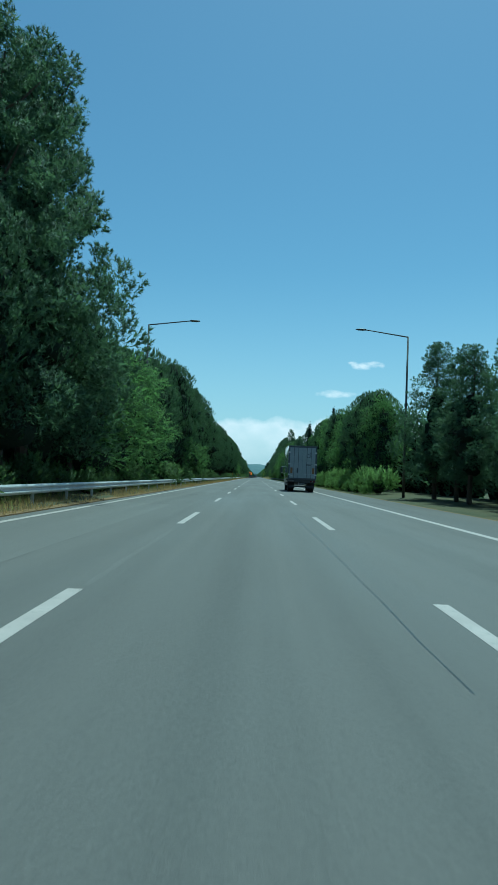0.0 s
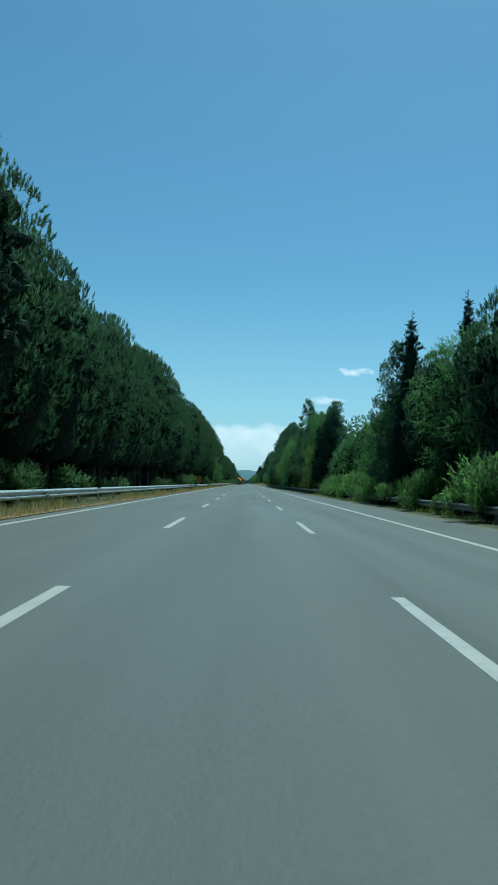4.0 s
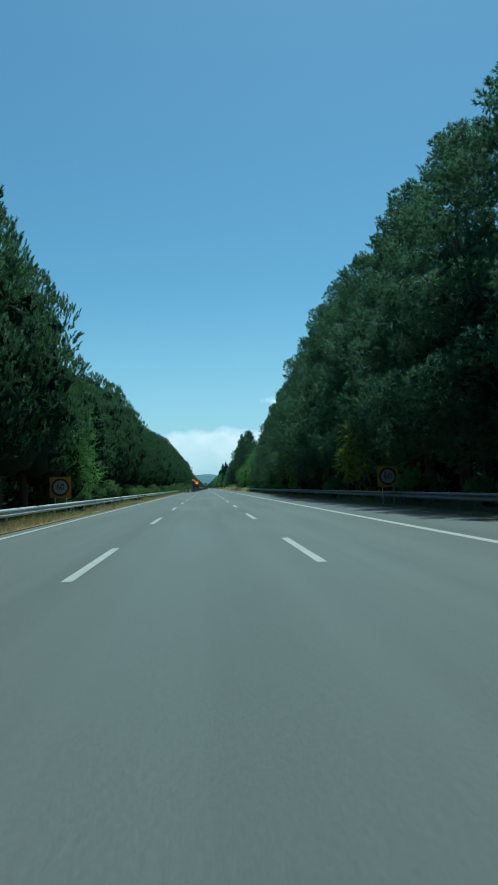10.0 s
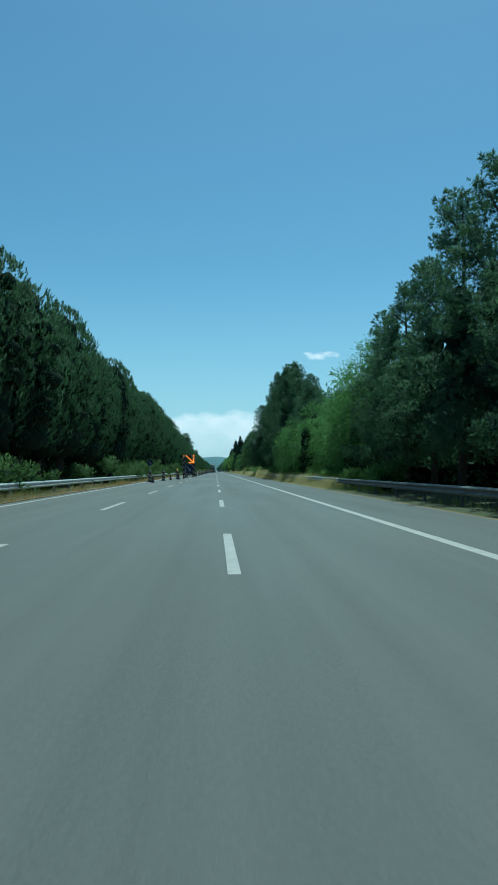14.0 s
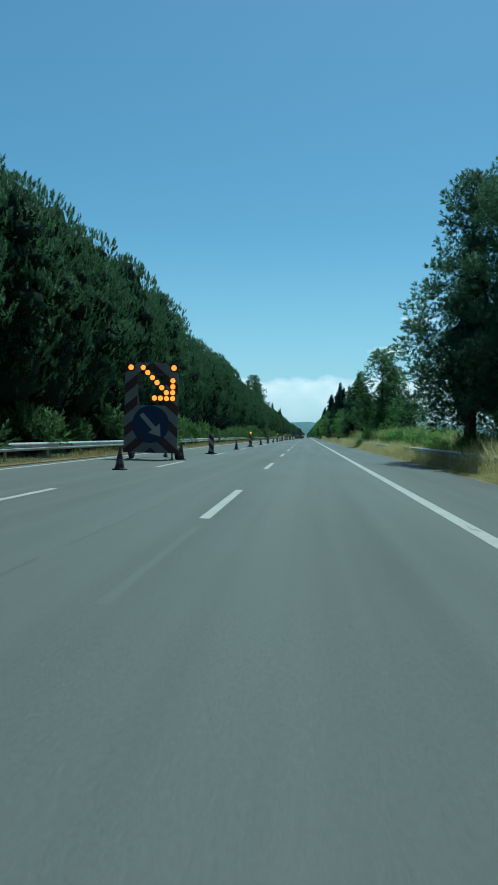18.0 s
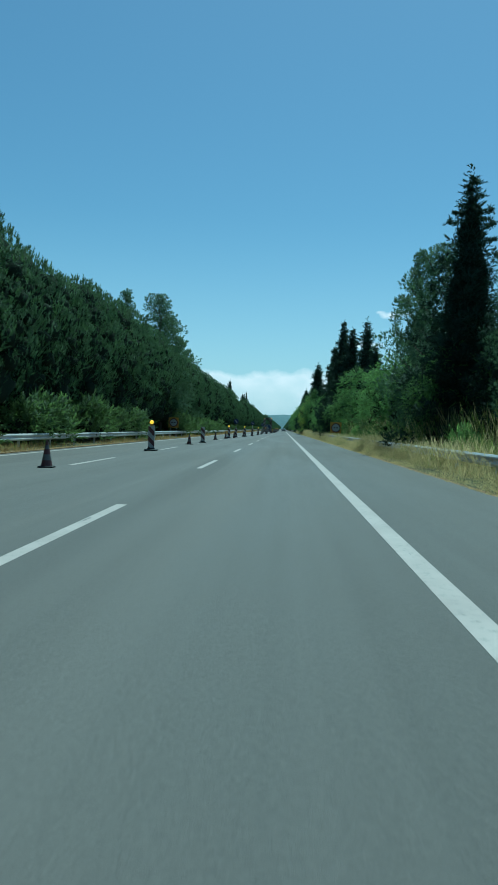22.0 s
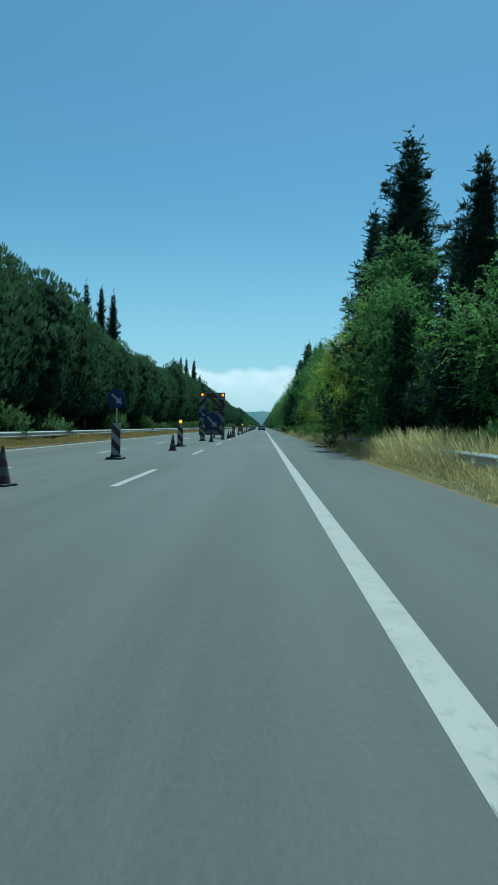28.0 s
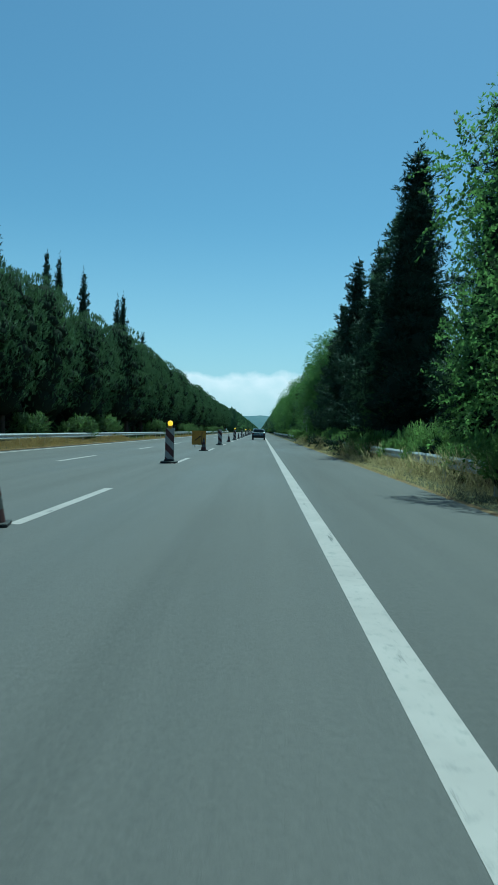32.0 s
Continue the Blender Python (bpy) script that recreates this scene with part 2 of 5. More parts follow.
LAMP_YELLOW = glowing("lit_yellow_lamp", (0.9, 0.46, 0.03), 1.2)
DEAD_WOOD = surface("dead_wood", (0.3, 0.27, 0.24), (0.2, 0.18, 0.16), 3, 0.9, bump=0.4, fine=20)
# crown cores: the deep shade inside the foliage is put into these dark colours
INNER = surface("shaded_crown_heart", (0.026, 0.038, 0.025), (0.038, 0.046, 0.03), 2.5, 0.95, bump=0.8, fine=14, speck=0.6)
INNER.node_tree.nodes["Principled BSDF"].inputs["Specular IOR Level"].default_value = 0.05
DEEP_SHADE = surface("shaded_inner_core", (0.012, 0.014, 0.009), (0.02, 0.02, 0.013), 3, 0.95, bump=0.8, fine=8, speck=0.6)
DEEP_SHADE.node_tree.nodes["Principled BSDF"].inputs["Specular IOR Level"].default_value = 0.0


# ---- mesh tools ----
def mesh_of(bm, name, material):
    me = bpy.data.meshes.new(name)
    bm.to_mesh(me)
    bm.free()
    me.materials.append(material)
    return me


def part(name, bm, material, parent, label="", smooth=False):
    """Links a bmesh as one mesh object under a thing or a part (or at top level, with no parent)."""
    me = mesh_of(bm, name, material)
    if smooth:
        me.polygons.foreach_set("use_smooth", [True] * len(me.polygons))
    ob = new(name, me)
    ob.parent = parent
    return tagged(ob, label)


def laid(name, me, parent, x=0.0, y=0.0, z=0.0, rz=0.0):
    """One more piece on a shared mesh."""
    ob = new(name, me)
    ob.parent = parent
    ob.matrix_basis = pose(x, y, z, 0, 0, rz)
    return ob


def arrays(name, verts, faces, material, smooth=False):
    me = bpy.data.meshes.new(name)
    me.from_pydata(verts, [], faces)
    me.materials.append(material)
    if smooth:
        me.polygons.foreach_set("use_smooth", [True] * len(me.polygons))
    return me


def thing(name, label, category, group="", m=None, kind=""):
    ob = new(name)
    ob.empty_display_size = 0.2
    if m is not None:
        ob.matrix_basis = m
    return tagged(ob, label, category, group, kind)


def box(x0, x1, y0, y1, z0, z1, bevel=0.0, bm=None):
    own = bmesh.new()
    bmesh.ops.create_cube(own, size=1)
    for v in own.verts:
        v.co = ((x0 + x1) / 2 + v.co.x * (x1 - x0), (y0 + y1) / 2 + v.co.y * (y1 - y0), (z0 + z1) / 2 + v.co.z * (z1 - z0))
    if bevel:
        bmesh.ops.bevel(own, geom=own.edges[:], offset=bevel, segments=2, profile=0.5, affect="EDGES", clamp_overlap=True)
    return joined(bm, own)


def joined(bm, own):
    if bm is None:
        return own
    me = bpy.data.meshes.new("join")
    own.to_mesh(me)
    own.free()
    bm.from_mesh(me)
    bpy.data.meshes.remove(me)
    return bm


def tube(p, q, r0, r1, sides=10, bm=None):
    """A straight round bar from p to q, r0 thick at p and r1 at q."""
    p, q = Vector(p), Vector(q)
    own = bmesh.new()
    bmesh.ops.create_cone(own, cap_ends=True, segments=sides, radius1=r0, radius2=r1, depth=(q - p).length)
    own.transform(Matrix.Translation((p + q) / 2) @ (q - p).to_track_quat("Z", "Y").to_matrix().to_4x4())
    return joined(bm, own)


def plate(points, y0, y1, bm=None):
    """A flat outline in x, z, with its thickness from y0 to y1."""
    own = bm or bmesh.new()
    a = [own.verts.new((x, y0, z)) for x, z in points]
    b = [own.verts.new((x, y1, z)) for x, z in points]
    own.faces.new(a)
    own.faces.new(b[::-1])
    for i in range(len(a)):
        j = (i + 1) % len(a)
        own.faces.new((a[j], a[i], b[i], b[j]))
    bmesh.ops.recalc_face_normals(own, faces=own.faces[:])
    return own


def round_plate(x, z, r, y0, y1, sides=32, bm=None):
    return plate([(x + r * math.cos(2 * math.pi * i / sides), z + r * math.sin(2 * math.pi * i / sides)) for i in range(sides)], y0, y1, bm)


def ring_plate(x, z, r0, r1, y0, y1, sides=36):
    own = bmesh.new()
    rows = []
    for r, y in ((r0, y0), (r1, y0), (r1, y1), (r0, y1)):
        rows.append([own.verts.new((x + r * math.cos(2 * math.pi * i / sides), y, z + r * math.sin(2 * math.pi * i / sides))) for i in range(sides)])
    for k in range(4):
        for i in range(sides):
            j = (i + 1) % sides
            own.faces.new((rows[k][i], rows[k][j], rows[(k + 1) % 4][j], rows[(k + 1) % 4][i]))
    bmesh.ops.recalc_face_normals(own, faces=own.faces[:])
    return own


def lathe(profile, sides=20, axis="Z"):
    """Turns a profile of (radius, height) into a closed body."""
    own = bmesh.new()
    rows = [[own.verts.new((r * math.cos(2 * math.pi * i / sides), r * math.sin(2 * math.pi * i / sides), z)) for i in range(sides)] for r, z in profile]
    for a, b in zip(rows, rows[1:]):
        for i in range(sides):
            j = (i + 1) % sides
            own.faces.new((a[i], a[j], b[j], b[i]))
    own.faces.new(rows[0][::-1])
    own.faces.new(rows[-1])
    if axis == "X":
        own.transform(Matrix.Rotation(radians(90), 4, "Y"))
    return own


# ---- ground and road ----
ROAD_END = 3200.0
LANE = 3.75
LINE_B = 0.0


def smooth_noise(x, y, k):
    return noise.noise(Vector((x * k, y * k, 3.7)))


ground_bm = bmesh.new()
xs = [-4800, -2000, -700, -250, -90, -40, -24, -16, -12, -10.4, -9.4, -8.6, -7.95, 6.75, 7.2, 8.2, 9.5, 11.5, 14, 20, 34, 80, 250, 700, 2000, 4800]
ys = [-900, -300, -80] + list(range(-60, 1140, 12)) + [1200, 1400, 1700, 2100, 2600, 3400, 4900]
grid = []
for y in ys:
    row = []
    for x in xs:
        z = -0.03
        if x < -8.2 or x > 7:
            z = 0.05 * smooth_noise(x, y, 0.13) + (0.06 if x < 0 else 0.05)
            if x < -12 or x > 9:
                z += 0.25 * smooth_noise(x, y, 0.05) + 0.1
        row.append(ground_bm.verts.new((x, y, z)))
    grid.append(row)
for a, b in zip(grid, grid[1:]):
    for i in range(len(xs) - 1):
        ground_bm.faces.new((a[i], a[i + 1], b[i + 1], b[i]))
ground = tagged(part("ground", ground_bm, WOOD_FLOOR, None), "dry woodland soil with litter beside the motorway", "ground", kind="structure")

road_bm = bmesh.new()
box(-8.0, 6.72, -120, 1130, -0.2, 0.0, 0, road_bm)
road = tagged(part("road", road_bm, ASPHALT, None), "worn grey asphalt motorway carriageway with three lanes and a hard shoulder", "road", kind="structure")
far_bm = box(-8.0, 6.72, 1130, ROAD_END, -0.2, 0.0)
part("far_road", far_bm, ASPHALT, road)

verge_bm = bmesh.new()
box(-9.9, -8.0, -120, 1130, -0.15, 0.035, 0, verge_bm)
verge = tagged(part("verge", verge_bm, SOIL, None), "strip of dry ochre soil between the carriageway and the median rail", "verge", kind="structure")
verge_bm = bmesh.new()
box(6.72, 8.4, -120, 1130, -0.15, -0.003, 0, verge_bm)
tagged(part("verge", verge_bm, SOIL, None), "strip of dry soil beside the hard shoulder", "verge", kind="structure")

# solid edge lines and dashed lane lines, 5.2 m of paint in every 15 m
for x, w in ((-2 * LANE, 0.18), (LANE, 0.23)):
    part("edge_line", box(x - w / 2, x + w / 2, -120, ROAD_END, 0.0, 0.002), LINE, road)
dash = mesh_of(box(-0.08, 0.08, 0, 5.2, 0.0, 0.002), "lane_dash", LINE)
for k in range(-3, 76):
    for x in (-LANE, LINE_B):
        y = 15 * k - 13.44
        laid("lane_dash", dash, road, x, y + float(np.interp(y, *(((0, 25, 55, 140, 200, 275, 360), (0.4, 0.4, -0.1, -0.2, -1.0, -1.4, -2.1)) if x < 0 else ((0, 25, 55, 200, 350, 437, 475, 530, 600, 710, 770), (0.4, 0.4, 0, 0, -0.5, -0.3, -0.9, -1.25, -1.95, -1.65, -1.4))))))
# tar joints along the lanes, one resurfaced strip, and the ghosts of lane marks that were ground off


def joint(name, x, y0, y1, wide, wander, material, label, gap=0.0, seed=1):
    """A thin uneven band on the asphalt, broken up by chance."""
    rng = random.Random(seed)
    bm = bmesh.new()
    y, step = y0, 0.6
    last = None
    while y < y1:
        xm = x + wander * smooth_noise(seed, y, 0.35) + 0.3 * wander * smooth_noise(seed, y, 1.9)
        w = wide * (0.75 + 0.5 * smooth_noise(seed + 7, y, 1.1))
        row = [bm.verts.new((xm - w / 2, y, 0.0012)), bm.verts.new((xm + w / 2, y, 0.0012))]
        if last is not None and rng.random() >= gap:
            bm.faces.new((last[0], last[1], row[1], row[0]))
        last = row
        y += step
    bmesh.ops.delete(bm, geom=[v for v in bm.verts if not v.link_faces], context="VERTS")
    part(name, bm, material, road, label)


part("old_surface", box(-7.38, -5.15, -40, 27, 0.0, 0.0008), PATCH_PALE, road, "paler worn strip of older asphalt")
joint("tar_joint", -0.61, -30, 23, 0.018, 0.05, TAR, "narrow dark tar joint", 0.04, 1)
joint("tar_joint", -1.08, 422, 530, 0.055, 0.07, PATCH_DARK, "dark sealed joint", 0.12, 2)
joint("tar_joint", -5.15, -20, 34, 0.03, 0.06, PATCH_DARK, "edge of the resurfaced lane", 0.1, 3)
for k, (x, y0, y1) in enumerate(((-3.7, 7.4, 15.5), (0.03, 475.6, 480.2), (0.05, 501.4, 508.5))):
    joint("ghost_mark", x, y0, y1, 0.13, 0.03, PATCH_PALE, "ghost of a ground-off lane mark", 0.0, 5 + k)
part("shoulder", box(LANE, 6.72, -120, 1130, 0.0, 0.001), SHOULDER, road, "coarser darker hard shoulder")

# low wooded ridge closing the view, the blue of distant haze mixed into its colour
ridge = bmesh.new()
rows = []
for j, (y, k) in enumerate(((3900, 0.0), (4050, 0.55), (4250, 1.0), (4600, 0.5))):
    rows.append([ridge.verts.new((x, y, -2 + k * (78 + 30 * smooth_noise(x, 0, 0.0021) + 16 * smooth_noise(x, 9, 0.009) + 4 * smooth_noise(x, 2, 0.04)))) for x in np.linspace(-2400, 2400, 161)])
for a, b in zip(rows, rows[1:]):
    for i in range(160):
        ridge.faces.new((a[i], a[i + 1], b[i + 1], b[i]))
RIDGE = surface("hazed_wood", (0.09, 0.15, 0.17), (0.13, 0.19, 0.2), 0.012, 0.95, fine=0.08, speck=0.5, world_space=True)
tagged(part("backdrop", ridge, RIDGE, None, smooth=True), "low wooded ridge on the horizon, tinted blue-green for haze", "hills", kind="structure")


# ---- guard rails ----
def guard_rail(name, x, y0, y1, top, side, steel, label):
    """Steel W-beam in 12 m lengths on posts; side is +1 where the traffic passes on its right."""
    rail = tagged(new(name), label, "guard rail", kind="structure")
    rail.matrix_basis = pose(x, 0, 0)
    prof = [(0.0, 0.0), (0.03, 0.0), (0.075, -0.055), (0.075, -0.09), (0.012, -0.135), (0.012, -0.175), (0.075, -0.22), (0.075, -0.255), (0.03, -0.31), (0.0, -0.31)]
    bm = bmesh.new()
    ends = []
    for y in (0.0, 11.98):
        ends.append([bm.verts.new((side * (px if d else px - 0.012), y, top + pz)) for d in (1, 0) for px, pz in (prof if d else prof[::-1])])
    n = len(ends[0])
    for i in range(n):
        j = (i + 1) % n
        bm.faces.new((ends[0][i], ends[0][j], ends[1][j], ends[1][i]))
    bm.faces.new(ends[0][::-1])
    bm.faces.new(ends[1])
    bmesh.ops.recalc_face_normals(bm, faces=bm.faces[:])
    beam = mesh_of(bm, "beam", steel)
    bm = box(-0.06 * side - 0.05, -0.06 * side + 0.05, -0.03, 0.03, -0.1, top - 0.03, 0.008)
    box(-0.06 * side - 0.04, 0.02 * side if side > 0 else 0.02, -0.025, 0.025, top - 0.26, top - 0.06, 0.004, bm)
    post = mesh_of(bm, "post", steel)
    y = y0
    while y < y1:
        laid("beam", beam, rail, 0, y)
        for k in range(3):
            laid("post", post, rail, 0, y + 2 + 4 * k)
        y += 12
    return rail


guard_rail("guard_rail_median", -9.0, -20, 1020, 0.7, 1, STEEL, "galvanised steel W-beam guard rail on posts in front of the median pines")
# this stretch takes the steel that is darkened for tree shade
guard_rail("guard_rail_shaded", 7.75, 100, 412, 0.72, -1, SHADED_STEEL, "grey steel guard rail, coloured darker for the shade of the roadside wood")
guard_rail("guard_rail_outer", 7.75, 412, 1020, 0.74, -1, STEEL, "galvanised steel guard rail half hidden by dry grass beside the shoulder")


# ---- vegetation: each kind is built a few times, then copied ----
def diamonds(base, way, side, length, width):
    """Pointed leaves or needle tufts: four corners each, from base along way. All arrays of n rows."""
    n = len(base)
    length, width = length[:, None], width[:, None]
    mid = base + way * length * 0.45
    v = np.stack([base, mid + side * width, base + way * length, mid - side * width], axis=1).reshape(-1, 3)
    f = np.arange(4 * n).reshape(-1, 4)
    return v, f


def unit(a):
    return a / np.maximum(np.linalg.norm(a, axis=1, keepdims=True), 1e-6)


def lump(cx, cy, cz, rx, ry, rz, seed, nu=14, nv=10, rough=0.22, up=True):
    """A closed uneven lump: verts and faces."""
    v, f = [], []
    for j in range(nv + 1):
        th = math.pi * j / nv
        for i in range(nu):
            ph = 2 * math.pi * i / nu
            d = Vector((math.sin(th) * math.cos(ph), math.sin(th) * math.sin(ph), math.cos(th)))
            k = 1 + rough * (noise.noise(d * 2.1 + Vector((seed * 3.1, seed, 0))) + 0.5 * noise.noise(d * 6.3 + Vector((seed, 0, seed * 1.7))))
            v.append((cx + rx * d.x * k, cy + ry * d.y * k, cz + rz * d.z * k))
    for j in range(nv):
        for i in range(nu):
            a, b = j * nu + i, j * nu + (i + 1) % nu
            f.append((a, b, b + nu, a + nu))
    return v, f


def merged(lists):
    verts, faces, at = [], [], 0
    for v, f in lists:
        v = np.asarray(v, dtype=float)
        verts.append(v)
        faces.extend([tuple(int(i) + at for i in q) for q in f])
        at += len(v)
    return np.concatenate(verts).tolist(), faces


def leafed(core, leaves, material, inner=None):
    """A crown: inner lumps coloured dark for the shade inside, and the leaves or tufts over them."""
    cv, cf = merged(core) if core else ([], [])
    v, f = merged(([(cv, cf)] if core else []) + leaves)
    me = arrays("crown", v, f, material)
    me.materials.append(inner or DEEP_SHADE)
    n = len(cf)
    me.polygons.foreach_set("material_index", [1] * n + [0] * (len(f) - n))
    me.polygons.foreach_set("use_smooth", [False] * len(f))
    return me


def darts(base, way, side, length, width):
    """Needle tufts: one pointed triangle each."""
    n = len(base)
    a = side * width[:, None]
    v = np.stack([base - a, base + a, base + way * length[:, None]], axis=1).reshape(-1, 3)
    return v, np.arange(3 * n).reshape(-1, 3)


def trunk_bm(h, r, lean, limbs, rng, from_h=0.35, reach=1.8):
    """A tapered, slightly bent trunk with limbs."""
    bm = bmesh.new()
    pts = [Vector((lean * (k / 5) ** 2 + rng.uniform(-0.06, 0.06), rng.uniform(-0.08, 0.08), h * k / 5 - (0.25 if k == 0 else 0))) for k in range(6)]
    for k in range(5):
        tube(pts[k], pts[k + 1], r * (1 - 0.17 * k), r * (1 - 0.17 * (k + 1)), 8, bm)
    for i in range(limbs):
        t = from_h + (0.92 - from_h) * i / max(limbs - 1, 1)
        k = min(int(t * 5), 4)
        p = pts[k].lerp(pts[k + 1], t * 5 - k)
        a = i * 2.4 + rng.uniform(-0.4, 0.4)
        d = Vector((math.cos(a), math.sin(a), rng.uniform(0.5, 1.1))).normalized()
        length = reach * (1.15 - 0.6 * t) * rng.uniform(0.8, 1.2)
        q = p + d * length * 0.55
        tube(p, q, r * 0.34 * (1.1 - 0.6 * t), r * 0.2, 6, bm)
        tube(q, q + (d + Vector((0, 0, 0.35))).normalized() * length * 0.5, r * 0.2, r * 0.06, 6, bm)
    return bm


def tufts_on(lobes, n, seed, size, width, rise):
    """n tufts over the outsides of the lobes, pointing outwards and upwards."""
    rs = np.random.RandomState(seed)
    area = np.array([l[3] * l[4] for l in lobes])
    pick = rs.choice(len(lobes), n, p=area / area.sum())
    L = np.array(lobes)[pick]
    d = unit(rs.normal(size=(n, 3)))
    base = L[:, :3] + d * np.stack([L[:, 3], L[:, 3], L[:, 4]], 1) * rs.uniform(0.55, 1.06, (n, 1)) ** 0.8
    way = unit(d * 0.8 + np.array([0, 0, rise]) + rs.normal(scale=0.35, size=(n, 3)))
    side = unit(np.cross(way, rs.normal(size=(n, 3))))
    return darts(base, way, side, size * rs.uniform(0.6, 1.35, n), width * rs.uniform(0.7, 1.3, n))


def inner_twigs(lobes, per, seed, size):
    """Leafy twigs crossing inside every lobe, so that the crown closes."""
    rs = np.random.RandomState(seed + 500)
    L = np.repeat(np.array(lobes), per, 0)
    m = len(L)
    foot = L[:, :3] + rs.normal(scale=0.36, size=(m, 3)) * np.stack([L[:, 3], L[:, 3], L[:, 4]], 1)
    way = unit(rs.normal(size=(m, 3)) + np.array([0, 0, 0.5]))
    side = unit(np.cross(way, rs.normal(size=(m, 3))))
    long_ = size * rs.uniform(0.7, 1.3, m)
    return darts(foot - way * (0.45 * long_)[:, None], way, side, long_, long_ * rs.uniform(0.2, 0.34, m))


def bare(lobes, base, low=0.86):
    """Which of the points lie outside all the lobes."""
    L = np.array(lobes)
    free = np.ones(len(base), bool)
    for x, y, z, r, rz in L:
        free &= ((base - (x, y, z)) / (r, r, rz)) ** 2 @ np.ones(3) > low * low
    return free


def inner_leaves(lobes, per, seed, size, thin, shape):
    """Leaves crossing inside every lobe, so that the crown closes: their corners and the way each one's mass faces."""
    rs = np.random.RandomState(seed + 500)
    L = np.repeat(np.array(lobes), per, 0)
    m = len(L)
    d = unit(rs.normal(size=(m, 3)))
    foot = L[:, :3] + d * np.stack([L[:, 3], L[:, 3], L[:, 4]], 1) * rs.uniform(0.35, 0.9, (m, 1))
    way = unit(rs.normal(size=(m, 3)) + np.array([0, 0, 0.5]))
    side = unit(np.cross(way, d + rs.normal(scale=0.5, size=(m, 3))))
    long_ = size * rs.uniform(0.7, 1.3, m)
    v, _ = shape(foot - way * (0.45 * long_)[:, None], way, side, long_, long_ * thin * rs.uniform(0.8, 1.2, m))
    return v, unit(d + np.array([0, 0, 0.3]))


def crown_of(hearts, sets, material, inner, seed=0, corners=3, own_way=0.65):
    """A crown as one mesh: closed masses at its heart, coloured dark for inner shade, and leaves round them, shaded by
    the bough that they sit on.
    sets: pairs of corners (n rows of three or four) and facings."""
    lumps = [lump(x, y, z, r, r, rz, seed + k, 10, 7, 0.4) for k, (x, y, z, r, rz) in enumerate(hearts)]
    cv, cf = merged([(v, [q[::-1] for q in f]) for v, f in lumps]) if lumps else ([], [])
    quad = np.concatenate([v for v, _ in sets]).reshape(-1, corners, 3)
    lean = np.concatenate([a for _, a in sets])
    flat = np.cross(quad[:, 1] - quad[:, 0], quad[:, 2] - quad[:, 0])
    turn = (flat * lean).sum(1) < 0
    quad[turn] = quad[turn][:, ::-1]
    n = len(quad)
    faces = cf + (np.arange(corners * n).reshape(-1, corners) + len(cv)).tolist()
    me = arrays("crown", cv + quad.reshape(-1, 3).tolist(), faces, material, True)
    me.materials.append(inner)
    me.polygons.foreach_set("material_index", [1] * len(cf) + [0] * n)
    own = [unit(np.array(v) - np.array(heart[:3])) for (v, _), heart in zip(lumps, hearts)]
    own.append(np.repeat(unit(lean + own_way * unit(np.where(turn[:, None], -flat, flat))), corners, 0))
    me.normals_split_custom_set_from_vertices(np.concatenate(own).tolist())
    return me


def candles(lobes, n, seed, stalk, up, out, k, size, width, spread, lift=0.35, inside=0.86):
    """Upright shoots on the free outsides of the lobes, each a brush of k needle tufts. Returns corners and facings."""
    rs = np.random.RandomState(seed)
    A = np.array(lobes)
    area = A[:, 3] * A[:, 4]
    L = A[rs.choice(len(A), n * 2, p=area / area.sum())]
    d = unit(rs.normal(size=(n * 2, 3)) + np.array([0, 0, lift]))
    base = L[:, :3] + d * np.stack([L[:, 3], L[:, 3], L[:, 4]], 1) * rs.uniform(inside, 1.0, (n * 2, 1))
    keep = np.nonzero(bare(lobes, base, inside * 0.98))[0][:n]
    d, base = d[keep], base[keep]
    m = len(d)
    axis = unit(d * np.array([out, out, out * 0.6]) + np.array([0, 0, up]) * (0.45 + 0.55 * np.clip(d[:, 2:] + 0.6, 0, 1)) + rs.normal(scale=0.14, size=(m, 3)))
    long_ = stalk * rs.uniform(0.6, 1.25, m)
    lean = unit(d + axis * 0.5)
    base, axis, long_, lean = (np.repeat(a, k, 0) for a in (base, axis, long_, lean))
    u = np.tile((np.arange(k) + 0.5) / k, m)
    side0 = unit(np.cross(axis, rs.normal(size=(m * k, 3))))
    way = unit(axis + side0 * (spread * (1.0 - 0.65 * u))[:, None])
    side = unit(np.cross(way, rs.normal(size=(m * k, 3))))
    v, _ = darts(base + axis * (long_ * u * 0.85)[:, None], way, side, size * rs.uniform(0.75, 1.25, m * k), width * rs.uniform(0.75, 1.25, m * k))
    return v, unit(lean + 0.6 * side0)


